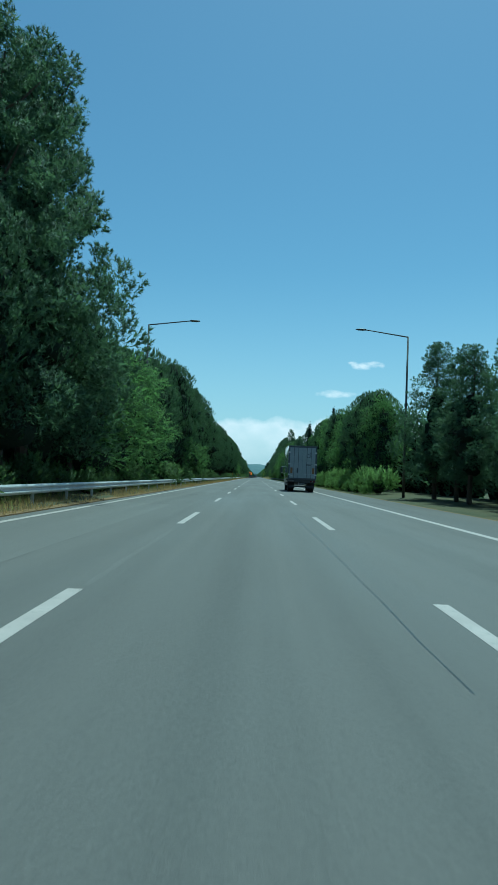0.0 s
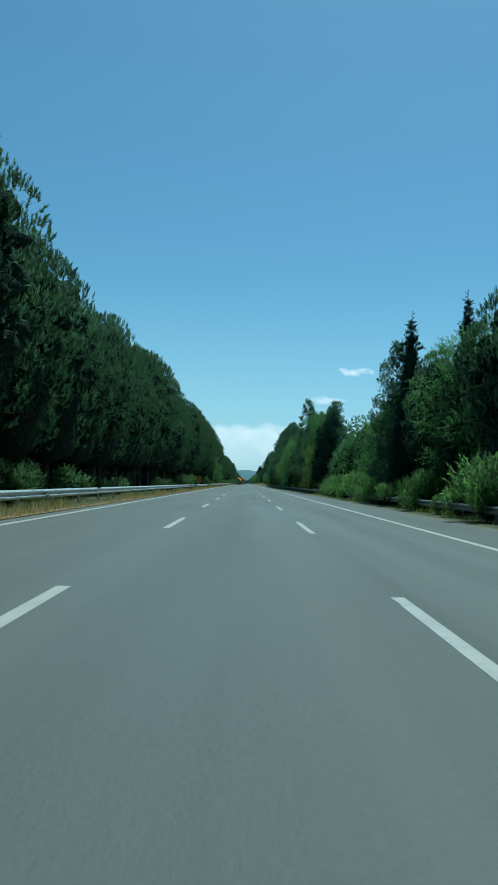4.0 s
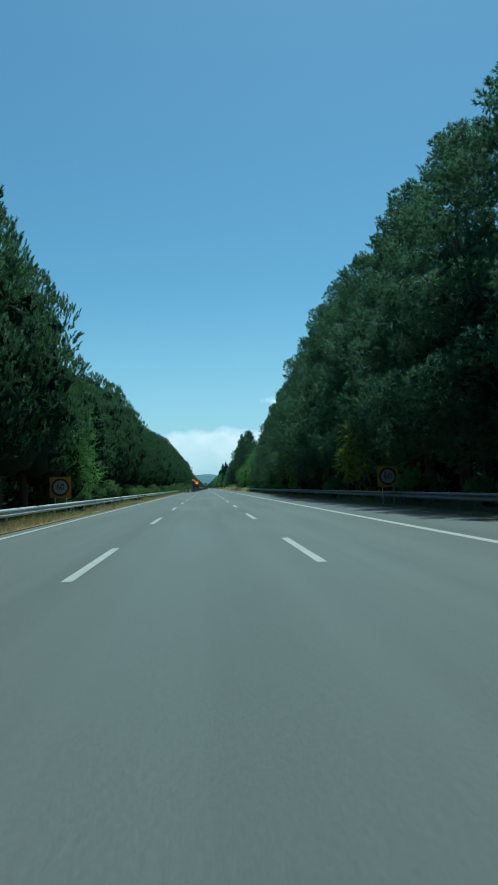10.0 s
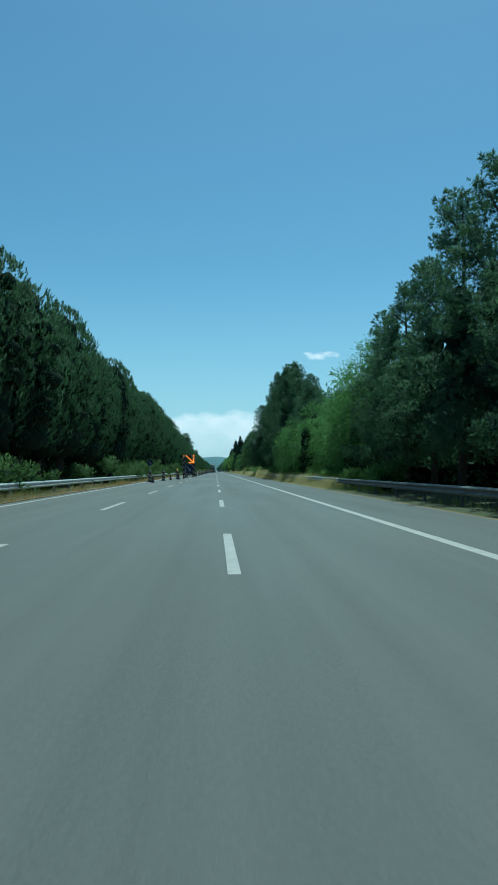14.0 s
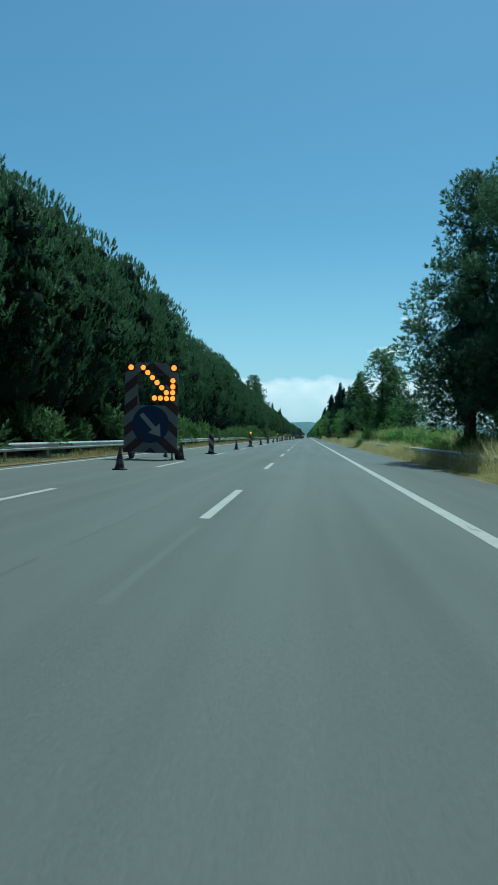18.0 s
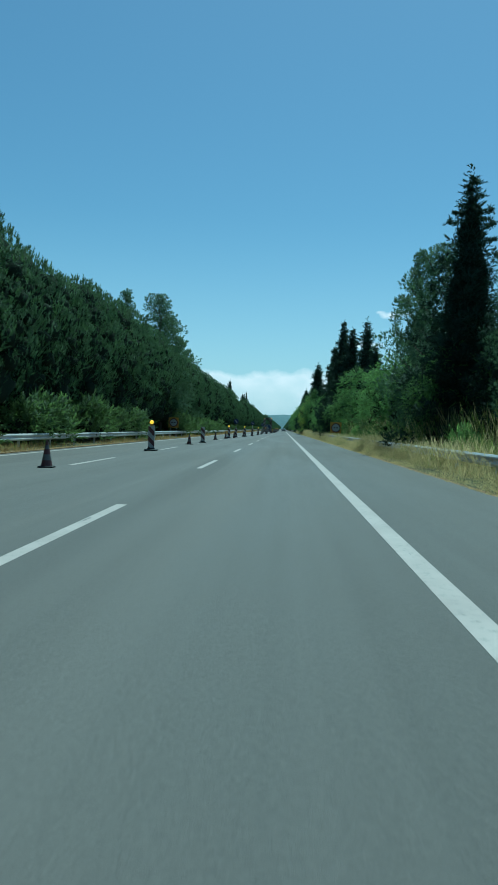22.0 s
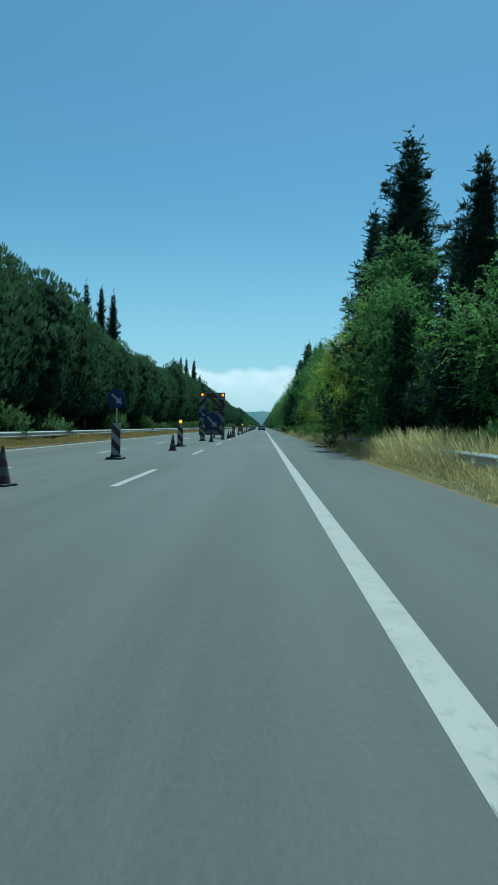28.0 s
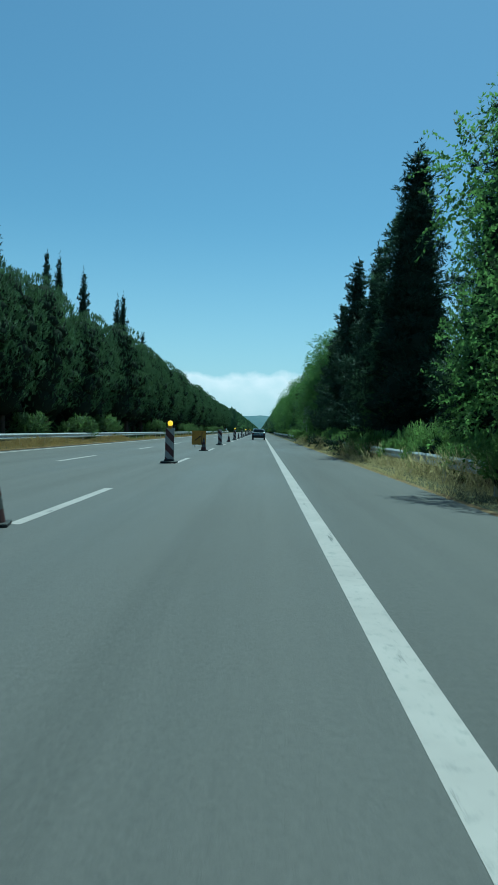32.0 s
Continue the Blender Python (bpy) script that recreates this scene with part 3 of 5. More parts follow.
def dome_lobes(seed, h, r, count, low):
    """The masses of a stone pine: a full flank and a domed top."""
    rng = random.Random(seed)
    out = []
    for i in range(count):
        t = (i + 0.4) / count
        t = t ** 0.85
        if t < 0.5:
            wide = 0.62 + 0.38 * math.sin(math.pi * t)
        else:
            wide = math.sqrt(max(0.0, 1 - ((t - 0.5) / 0.54) ** 2))
        s = r * rng.uniform(0.36, 0.56)
        a = i * 2.4 + rng.uniform(-0.4, 0.4)
        d = max(0.0, r * wide * rng.uniform(0.86, 1.08) - s * 0.72)
        z = h * low + s * 0.6 + (h * (1 - low) - s * 1.5) * t
        out.append((d * math.cos(a), d * math.sin(a), z, s, s * rng.uniform(0.65, 1.1)))
    hearts = [(0, 0, h * (low + 0.06 + (0.8 - low) * k / 6), r * (0.62 if k < 5 else 0.5), h * 0.1) for k in range(7)]
    return out, hearts


def pine(seed, h=11.0, r=2.5, count=34, shoots=2200, low=0.2):
    rng = random.Random(seed)
    t = thing("pine_tree", "dense dark green stone pine with a domed crown of upright shoots", "tree", "roadside pines")
    part("trunk", trunk_bm(h * 0.86, 0.2, rng.uniform(-0.4, 0.4), 9, rng, 0.25, 2.0), BARK, t)
    ls, hearts = dome_lobes(seed, h, r, count, low)
    tufts = candles(ls + hearts, shoots, seed, 0.36, 1.0, 0.4, 18, 0.145, 0.019, 0.9, 0.75)
    crown = new("crown", crown_of([(*q[:3], q[3] * 0.8, q[4]) for q in hearts] + [(*q[:3], q[3] * 0.42, q[4] * 0.42) for q in ls], [tufts, inner_leaves(ls, 110, seed, 0.18, 0.13, darts)], PINE, INNER, seed))
    crown.parent = t
    return t


def ragged_pine(seed, h, r, count, shoots, low, fine, name, label):
    """A pine whose limbs end in separate tufted masses, with a pointed broken top."""
    rng = random.Random(seed)
    t = thing(name, label, "tree", "tall pines")
    part("trunk", trunk_bm(h * 0.9, 0.2, rng.uniform(-0.4, 0.4), 12, rng, 0.2, r * 0.8), BARK, t)
    ls = []
    for i in range(count):
        u = (i + 0.5) / count
        z = h * (low + (0.95 - low) * u)
        wide = r * (1.0 - 0.8 * max(0.0, (u - 0.3) / 0.7) ** 1.5) * rng.uniform(0.6, 1.15)
        s = r * fine * rng.uniform(0.6, 1.3) * (1.15 - 0.45 * u)
        a = i * 2.4 + rng.uniform(-0.6, 0.6)
        d = max(0.0, wide - s * 0.6)
        ls.append((d * math.cos(a), d * math.sin(a), z, s, s * rng.uniform(0.55, 0.95)))
    hearts = [(0, 0, h * (low + 0.1 + (0.6 - low) * k / 5), r * (0.24, 0.36, 0.32, 0.25, 0.18)[k], h * 0.06) for k in range(5)]
    tufts = candles(ls, shoots, seed, 0.17, 0.7, 0.8, 20, 0.135, 0.015, 1.7, 0.45, 0.7)
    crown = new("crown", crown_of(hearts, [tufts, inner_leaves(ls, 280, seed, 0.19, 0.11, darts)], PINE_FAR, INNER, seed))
    crown.parent = t
    return t


def broadleaf(seed, h=8.0, r=2.6, blobs=30, leaves=1400, size=0.105, core=0.4, low=0.14, stalk=0.75, k=18, material=None, name="broadleaf_tree", label="bright green broad-leaved tree with a loose uneven crown", group="roadside broad-leaved trees"):
    rng = random.Random(seed)
    rs = np.random.RandomState(seed)
    t = thing(name, label, "tree", group)
    part("trunk", trunk_bm(h * 0.8, 0.05 + 0.012 * h, rng.uniform(-0.5, 0.5), 10, rng, 0.2, r * 0.9), BARK, t)
    ls = []
    for i in range(blobs):
        u = (i + 0.5) / blobs
        z = h * (low + (0.9 - low) * u)
        wide = r * math.sin(math.pi * (0.22 + 0.7 * u)) ** 0.7
        a = i * 2.4 + rng.uniform(-0.7, 0.7)
        d = wide * rng.uniform(0.35, 1.0)
        s = r * rng.choice((0.2, 0.26, 0.32, 0.4, 0.44))
        ls.append((d * math.cos(a), d * math.sin(a), z, s, s * rng.uniform(0.65, 0.95)))
    A = np.array(ls)
    area = A[:, 3] * A[:, 4]
    L = A[rs.choice(len(A), leaves, p=area / area.sum())]
    d = unit(rs.normal(size=(leaves, 3)) + np.array([0, 0, 0.2]))
    base = L[:, :3] + d * np.stack([L[:, 3], L[:, 3], L[:, 4]], 1) * rs.uniform(0.5, 0.95, (leaves, 1))
    axis = unit(d + np.array([0, 0, 0.3]) + rs.normal(scale=0.35, size=(leaves, 3)))
    # leafy twigs that rise and then nod, with leaves to both sides
    long_ = stalk * rs.uniform(0.45, 1.2, leaves)
    B, X, Ln, N = (np.repeat(a, k, 0) for a in (base, axis, long_, unit(d + np.array([0, 0, 0.35]))))
    m = len(B)
    u = np.tile((np.arange(k) + 0.6) / k, leaves)
    flank = unit(np.cross(X, rs.normal(scale=0.35, size=(m, 3)) + np.array([0, 0, 1.0]))) * np.where(np.arange(m) % 2, 1.0, -1.0)[:, None]
    at = B + X * (Ln * u)[:, None] - np.array([0, 0, 0.3]) * (Ln * u * u)[:, None]
    way = unit(X * 0.55 + flank * (1.05 - 0.7 * u)[:, None] + rs.normal(scale=0.28, size=(m, 3)) - np.array([0, 0, 0.15]))
    side = unit(np.cross(way, N + rs.normal(scale=0.6, size=(m, 3))))
    v, _ = diamonds(at, way, side, size * rs.uniform(0.7, 1.35, m), size * 0.27 * rs.uniform(0.75, 1.25, m))
    hearts = [(0, 0, h * (low + 0.08 + 0.5 * q), r * core * (1 - 0.5 * q), h * 0.1) for q in (0, 0.25, 0.5, 0.75, 1)] if core else []
    sets = [(v, N)] + ([inner_leaves(ls, 60, seed, size * 1.2, 0.26, diamonds)] if core else [])
    crown = new("crown", crown_of(hearts, sets, material or BROAD, INNER, seed, 4, 0.85))
    crown.parent = t
    return t


def conifer(seed, h=13.0, r=2.9, boughs=120, shoots=2600, material=None, name="fir_tree", label="tall dark pointed fir with drooping ragged branches", group="roadside firs"):
    """A dense dark cone: tiers of drooping boughs, some reaching out past the rest, up to a thin leader."""
    rng = random.Random(seed)
    t = thing(name, label, "tree", group)
    part("trunk", trunk_bm(h * 0.97, 0.19, 0, 0, rng), BARK, t)

    def reach(u):
        return r * ((1 - u) ** 0.85 * 0.94 + 0.06)

    ls = []
    for i in range(boughs):
        u = ((i + rng.random()) / boughs) ** 0.9
        a = i * 2.4 + rng.uniform(-0.5, 0.5)
        far = rng.choice((0.5, 0.62, 0.7, 0.78, 0.95)) * reach(u)
        s = 0.17 * reach(u) + 0.13
        z = h * (0.04 + 0.92 * u) - 0.22 * far
        ls.append((far * math.cos(a), far * math.sin(a), z, s * rng.uniform(0.8, 1.3), s * rng.uniform(0.5, 0.8)))
        if far > 0.75 * reach(u) and u < 0.9:
            k = 1 + 0.8 * s / far
            ls.append((far * k * math.cos(a), far * k * math.sin(a), z + 0.25 * s, s * 0.55, s * 0.45))
    hearts = [(0, 0, h * (0.08 + 0.74 * k / 11), 0.5 * reach(0.05 + 0.85 * k / 11), h * 0.07) for k in range(12)]
    leader = [(0, 0, h * (0.82 + 0.032 * k), 0.2 - 0.03 * k, h * 0.03) for k in range(6)]
    tufts = candles(ls + leader, shoots, seed, 0.26, 0.3, 0.9, 15, 0.125, 0.015, 1.0, 0.25, 0.6)
    column = candles(hearts, shoots, seed + 3, 0.3, 0.3, 0.9, 10, 0.14, 0.018, 1.1, 0.2, 0.85)
    crown = new("crown", crown_of(hearts, [tufts, column, inner_leaves(ls, 100, seed, 0.14, 0.12, darts)], material or FIR, INNER, seed))
    crown.parent = t
    return t


def shrub(seed, h=1.8, r=1.1, leaves=240, material=None, label="grey-green oleander-like shrub behind the rail", size=0.15, name="shrub", group="roadside shrubs"):
    rng = random.Random(seed)
    t = thing(name, label, name, group)
    stems = bmesh.new()
    for i in range(6):
        a = i * 1.05
        tube((0.1 * math.cos(a), 0.1 * math.sin(a), -0.1), (r * 0.5 * math.cos(a), r * 0.5 * math.sin(a), h * 0.7), 0.025, 0.008, 5, stems)
    part("stem", stems, BARK, t)
    ls = [(r * 0.6 * math.cos(i * 1.3) * rng.uniform(0.3, 1.15), r * 0.6 * math.sin(i * 1.3) * rng.uniform(0.3, 1.15), h * rng.uniform(0.2, 0.7), r * rng.uniform(0.3, 0.55), h * rng.uniform(0.15, 0.28)) for i in range(9)]
    v, lean = candles(ls, leaves, seed, h * 0.24, 0.8, 0.7, 14, size, size * 0.17, 1.2, 0.3, 0.6)
    v[:, 2] = np.maximum(v[:, 2], 0.03)
    crown = new("crown", crown_of([(0, 0, h * 0.3, r * 0.4, h * 0.22)], [(v, lean), inner_leaves(ls, 60, seed, size * 1.2, 0.17, darts)], material or SHRUB, INNER, seed))
    crown.parent = t
    return t


# the built ones stand at the far end of the road, their copies along it
KINDS = {}
spot = 1050.0
for kind, makers in (
    ("pine", [lambda s=s: pine(s) for s in (11, 12, 13, 14, 15)]),
    ("dark", [lambda s=s: ragged_pine(s, 14.0, 3.0, 50, 2700, 0.14, 0.29, "tall_pine_tree", "tall dark pine with a ragged tufted crown") for s in (21, 22, 23)]),
    ("old", [lambda s=s: ragged_pine(s, 12.0, 4.0, 60, 3300, 0.1, 0.25, "old_pine_tree", "broad dark old pine with branches reaching out unevenly") for s in (26, 27)]),
    ("broad", [lambda s=s: broadleaf(s) for s in (31, 32, 33, 34)]),
    ("tall", [lambda s=s: broadleaf(s, 14.0, 3.2, 46, 2300, 0.1, label="tall green broad-leaved tree with a loose uneven crown") for s in (36, 37)]),
    ("yellow", [lambda s=s: broadleaf(s, material=YELLOW, label="yellow-green broad-leaved tree in full sun") for s in (41, 42)]),
    ("open", [lambda s=s: broadleaf(s, 11.5, 2.4, 38, 2900, 0.15, 0, 0.2, 0.4, 8, SHRUB, "open_tree", "thin-crowned pale tree with the sky showing through") for s in (51,)]),
    ("fir", [lambda s=s: conifer(s) for s in (61, 62, 63)]),
    ("cypress", [lambda s=s: conifer(s, 13.0, 1.3, 80, 1500, FIR, "cypress_tree", "slender dark cypress spire standing over the pines", "cypresses") for s in (71, 72)]),
    ("shrub", [lambda s=s: shrub(s) for s in (81, 82, 83)]),
    ("bush", [lambda s=s: shrub(s, 2.4, 1.5, 380, BUSH, "green leafy bush at the edge of the wood", 0.16, "bush", "bushes along the wood") for s in (91, 92, 93)]),
):
    KINDS[kind] = []
    for k, make in enumerate(makers):
        t = make()
        side = -1 if kind in ("pine", "cypress", "shrub") else 1
        t.matrix_basis = pose((-12.6 if side < 0 else 10.8) + (0.0 if kind not in ("shrub", "bush") else -side * 2.0), spot + 6 * k, 0.1)
        KINDS[kind].append((t, {"pine": 11.0, "dark": 14.0, "old": 12.0, "broad": 8.0, "tall": 14.0, "yellow": 8.0, "open": 11.5, "fir": 13.0, "cypress": 13.0, "shrub": 1.8, "bush": 2.4}[kind]))
    spot += 6 * len(makers)
plants = random.Random(4)


def plant(kind, x, y, h, wide=1.0, pick=None):
    """A copy of one of that kind, h metres high, turned by chance."""
    if kind == "broad" and h > 10.5:
        kind, wide = "tall", wide * 1.42
    made = KINDS[kind]
    t, h0 = made[plants.randrange(len(made)) if pick is None else pick % len(made)]
    s = h / h0
    w = wide * (0.35 + 0.65 * s) if kind in ("pine", "dark", "old") else wide * s
    return copy_thing(t, pose(x, y, 0.03, 0, 0, plants.uniform(0, 360)) @ Matrix.Diagonal((w, w, s, 1)))


def profile(table, y):
    return float(np.interp(y, [a for a, _ in table], [b for _, b in table]))


# crown heights along the median and along the outer edge
LEFT = [(0, 12.0), (36, 9.2), (50, 9.2), (58, 11.4), (84, 13.2), (105, 13.0), (115, 11.1), (128, 11.9), (136, 10.7), (150, 11.9), (158, 11.2), (169, 13.3), (180, 11.9), (194, 12.5), (210, 12.7), (228, 13.2), (258, 13.8), (268, 13.3), (280, 14.4), (294, 13.0), (302, 10.5), (310, 9.9), (320, 11.2), (336, 11.8)]
LEFT += [(350, 11.2), (365, 11.0), (400, 11.7), (440, 12.4), (455, 12.2), (480, 13.2), (505, 13.0), (530, 11.9), (545, 11.5), (565, 12.5), (585, 11.2), (600, 11.1), (612, 10.7), (622, 10.6), (650, 10.1), (660, 9.5), (685, 10.1), (735, 10.5), (760, 8.7), (785, 9.0), (800, 10.6), (820, 10.2), (850, 10.8), (900, 10.0), (1100, 9.5)]
RIGHT = [(20, 9), (34, 9.3), (50, 11), (62, 10.4), (110, 11.5), (140, 11.5), (150, 10.2), (163, 9), (180, 7.4), (188, 6.6), (198, 7.2), (202, 11.4), (206, 13.4), (214, 12.4), (222, 13.6), (234, 14.0), (242, 14.0), (246, 12.5)]
RIGHT += [(256, 13.4), (265, 15), (283, 16.6), (300, 18.0), (325, 17.4), (340, 16.2), (366, 16.4), (380, 14.6), (390, 13.6), (405, 12.6), (412, 11), (428, 7.4), (438, 7.8), (446, 11.2), (458, 14.0), (475, 16.8), (490, 16.0), (520, 12.2), (530, 9), (600, 9)]

y = 8.0
while y < 1040:
    h = profile(LEFT, y)
    plant("pine", -11.6 + plants.uniform(-0.5, 0.5), y, h * plants.uniform(0.92, 1.07), plants.uniform(0.95, 1.15))
    y += plants.uniform(3.8, 5.2)
# a big old pine leaning over the rail, paler trees and spires between the pines
MEDIAN_TREES_A = [
    ("dark", -11.6, 28, 20.0, 1.1), ("dark", -13.0, 20, 19, 1.0), ("dark", -12.5, 32, 19.0, 1.0), ("dark", -12.2, 24.5, 18.6, 1.1), ("dark", -12.6, 28.5, 19.4, 1.1), ("broad", -10.8, 36, 8.5, 1.0),
    ("broad", -10.9, 42, 9.0, 1.0), ("broad", -11.0, 49, 9.2, 1.0), ("broad", -10.6, 76, 7, 0.9), ("broad", -10.4, 92, 6, 1.0), ("broad", -10.3, 262, 8, 0.9), ("broad", -10.5, 268, 9, 0.8),
    ("broad", -10.5, 305, 7.5, 0.9), ("dark", -12.3, 627, 14.0, 0.8), ("dark", -12.0, 642, 16.6, 1.3), ("dark", -11.9, 648.5, 15.0, 1.15),
]
MEDIAN_TREES_B = [
    ("dark", -11.8, 656, 13.6, 0.9), ("dark", -11.8, 665, 13.0, 0.8), ("fir", -12.9, 752, 13.8, 0.5), ("fir", -13.0, 758, 14.8, 0.5), ("fir", -13.3, 764.6, 15.4, 0.6), ("cypress", -13.0, 812, 12.8, 0.9), ("fir", -12.8, 821, 14.0, 0.45),
    ("fir", -13.4, 826, 14.8, 0.45), ("fir", -13.0, 832, 15.0, 0.5), ("fir", -13.0, 846, 15.4, 0.5), ("fir", -13.2, 850, 16.6, 0.5), ("cypress", -13.0, 862, 13.6, 1.1),
]
for kind, x, y, h, w in MEDIAN_TREES_A + MEDIAN_TREES_B:
    plant(kind, x, y, h, w)

# outer edge: mixed wood first, tall pines, then firs and broad-leaved trees over a grassy bank
y = 24.0
while y < 506:
    h = profile(RIGHT, y)
    if y < 56:
        kind = "dark"
    elif y < 192:
        kind = "broad" if plants.random() < 0.7 else "pine"
    elif y < 250:
        kind = "dark"
    elif y < 412:
        kind = "dark"
    elif y < 444:
        kind = "broad"
    else:
        kind = "dark"
    if not 50 < y < 70:
        plant(kind, (12.5 if 476 < y < 500 else 10.3 if 282 < y < 400 or y > 456 else 11.0) + plants.uniform(-0.6, 0.8), y, h * plants.uniform(0.95, 1.1) * (1.12 if 476 < y < 500 else 1.0), (1.15 if 282 < y < 345 else 1.0) if kind != "broad" else 0.85 if h < 10 else 0.7)
    y += plants.uniform(3.2, 4.6)
OUTER_TREES_A = [
    ("fir", 10.5, 112, 13.5, 0.7), ("fir", 10.8, 120, 12.0, 0.8), ("fir", 10.4, 142, 12.5, 0.7), ("fir", 9.8, 153, 14, 0.85), ("dark", 9.9, 158, 13.4, 0.8), ("dark", 10.0, 203, 12.6, 0.7),
    ("dark", 11.0, 204, 14.2, 0.95), ("broad", 9.1, 205.5, 12.5, 0.72), ("dark", 10.3, 219, 13.0, 0.9), ("yellow", 8.7, 209, 8.0, 0.62), ("dark", 9.8, 225, 15, 0.9), ("dark", 9.9, 236.8, 18.6, 0.85), ("broad", 9.6, 246, 13, 0.7),
    ("broad", 8.9, 253, 11, 0.85), ("broad", 8.7, 259, 12, 0.8), ("broad", 8.6, 266, 9.5, 0.9), ("broad", 8.2, 274, 8, 0.9),
]
OUTER_TREES_B = [
    ("yellow", 8.4, 302, 7, 0.8), ("yellow", 8.3, 331, 7.5, 0.7), ("broad", 8.6, 346, 7, 0.9), ("broad", 8.6, 362, 8, 0.8), ("broad", 8.8, 436, 6.5, 1.0), ("broad", 9.0, 444, 7, 1.0),
    ("broad", 8.8, 452, 6.5, 0.9), ("dark", 9.6, 462, 16.0, 0.8), ("dark", 9.4, 470, 16.0, 0.8), ("dark", 12.4, 500, 15.2, 1.1), ("dark", 10.6, 488, 19.2, 0.72), ("dark", 10.9, 493.5, 17.6, 0.72), ("dark", 9.4, 505, 14.8, 1.25), ("dark", 9.9, 508, 12.4, 0.9),
    ("broad", 12.0, 500, 7, 0.9), ("open", 10.2, 552, 12.6, 1.1), ("old", 11.0, 553, 5.2, 0.8), ("bush", 7.2, 546, 1.0, 0.55),
]
OUTER_TREES_C = [
    ("open", 11.5, 553, 10.5, 0.9), ("broad", 12.0, 544, 6.0, 1.3), ("broad", 10.6, 550, 5.0, 1.3), ("broad", 11.4, 556, 6.5, 1.2), ("dark", 11.5, 561, 8.5, 0.8), ("broad", 12.5, 568, 5.0, 1.3),
    ("broad", 13.0, 577, 5.5, 1.2), ("old", 11.6, 588, 8.4, 0.8), ("fir", 10.6, 596, 13.2, 1.1), ("fir", 11.6, 592, 10.6, 1.0), ("old", 10.9, 602, 11.6, 1.0), ("broad", 9.6, 607, 6.0, 1.1),
    ("broad", 10.6, 596, 6.0, 1.1), ("dark", 11.6, 611, 10.0, 0.9), ("dark", 12.4, 617, 15.4, 0.72), ("broad", 10.3, 622, 6.0, 1.1),
]
OUTER_TREES_D = [
    ("broad", 10.9, 630, 7.5, 1.0), ("broad", 10.5, 637, 8.0, 1.1), ("fir", 12.4, 641, 11.0, 1.2), ("fir", 12.0, 646, 14.6, 1.0), ("fir", 10.8, 651, 14.5, 1.1), ("fir", 10.2, 657, 16.4, 0.95),
    ("fir", 10.6, 663, 14.2, 1.1), ("fir", 10.0, 669, 14.2, 1.0), ("fir", 10.2, 675, 13.4, 1.0), ("broad", 10.1, 645, 6.5, 1.0), ("broad", 9.9, 652, 6.0, 1.0), ("broad", 10.1, 661, 6.5, 1.0),
    ("broad", 10.1, 671, 7.0, 1.0), ("broad", 10.3, 680, 8.5, 1.0), ("broad", 10.5, 688, 8.5, 1.0), ("broad", 11.4, 696, 8.5, 1.0),
]
OUTER_TREES_E = [
    ("broad", 11.4, 704, 8.5, 1.0), ("fir", 10.4, 716, 11.4, 1.0), ("fir", 11.0, 721, 10.6, 0.8), ("broad", 9.9, 726, 11.0, 0.75), ("yellow", 9.7, 732, 9.6, 0.75), ("fir", 10.5, 729, 17.4, 1.2),
    ("fir", 10.6, 734, 15.0, 0.9), ("fir", 11.5, 737, 12.6, 0.7), ("fir", 10.7, 742, 17.6, 0.95), ("broad", 9.0, 722, 8.0, 0.9), ("yellow", 9.0, 737, 8.4, 0.85), ("broad", 11.2, 712, 8.0, 1.0),
    ("broad", 9.0, 744, 7.6, 0.85), ("yellow", 9.2, 750, 8.0, 0.85), ("broad", 9.4, 756, 8.4, 0.85), ("broad", 9.6, 763, 9.0, 0.8),
]
OUTER_TREES_F = [
    ("yellow", 9.4, 769, 8.6, 0.8), ("broad", 10.0, 773, 12.0, 0.6), ("broad", 10.2, 780, 11.4, 0.62), ("broad", 9.3, 787, 9.6, 0.85), ("fir", 10.4, 784, 13.0, 0.8), ("fir", 10.4, 793, 13.5, 0.9),
    ("broad", 10.0, 793, 9.5, 0.6), ("fir", 10.2, 805.5, 15.6, 1.2), ("dark", 9.8, 808, 13.2, 0.8), ("fir", 10.0, 815, 12.8, 1.0), ("fir", 9.8, 823, 14.6, 1.0), ("fir", 9.8, 831, 12.6, 1.0),
    ("broad", 9.4, 806, 5.0, 0.9), ("broad", 9.2, 838, 9.5, 0.9),
]
for kind, x, y, h, w in OUTER_TREES_A + OUTER_TREES_B + OUTER_TREES_C + OUTER_TREES_D + OUTER_TREES_E + OUTER_TREES_F:
    plant(kind, x, y, h, w)
y = 838.0
while y < 1040:
    plant("fir" if plants.random() < 0.35 else "broad" if plants.random() < 0.7 else "dark", 10.2 + plants.uniform(-0.6, 0.9), y, plants.uniform(9.0, 12.5), 0.85)
    y += plants.uniform(3.4, 4.8)

# shrubs under the median pines, bushes along the outer edge
y = 12.0
while y < 1000:
    dense = 0.85 if y < 110 or 430 < y < 700 else 0.45
    if plants.random() < dense and not (198 < y < 216 or 278 < y < 298 or 622 < y < 642):
        plant("shrub", -9.95 + plants.uniform(-0.5, 0.1), y, plants.uniform(1.2, 3.1 if 430 < y < 700 else 2.2), plants.uniform(0.9, 1.3))
    y += plants.uniform(2.2, 3.8) if 430 < y < 700 else plants.uniform(3.0, 5.0)
y = 60.0
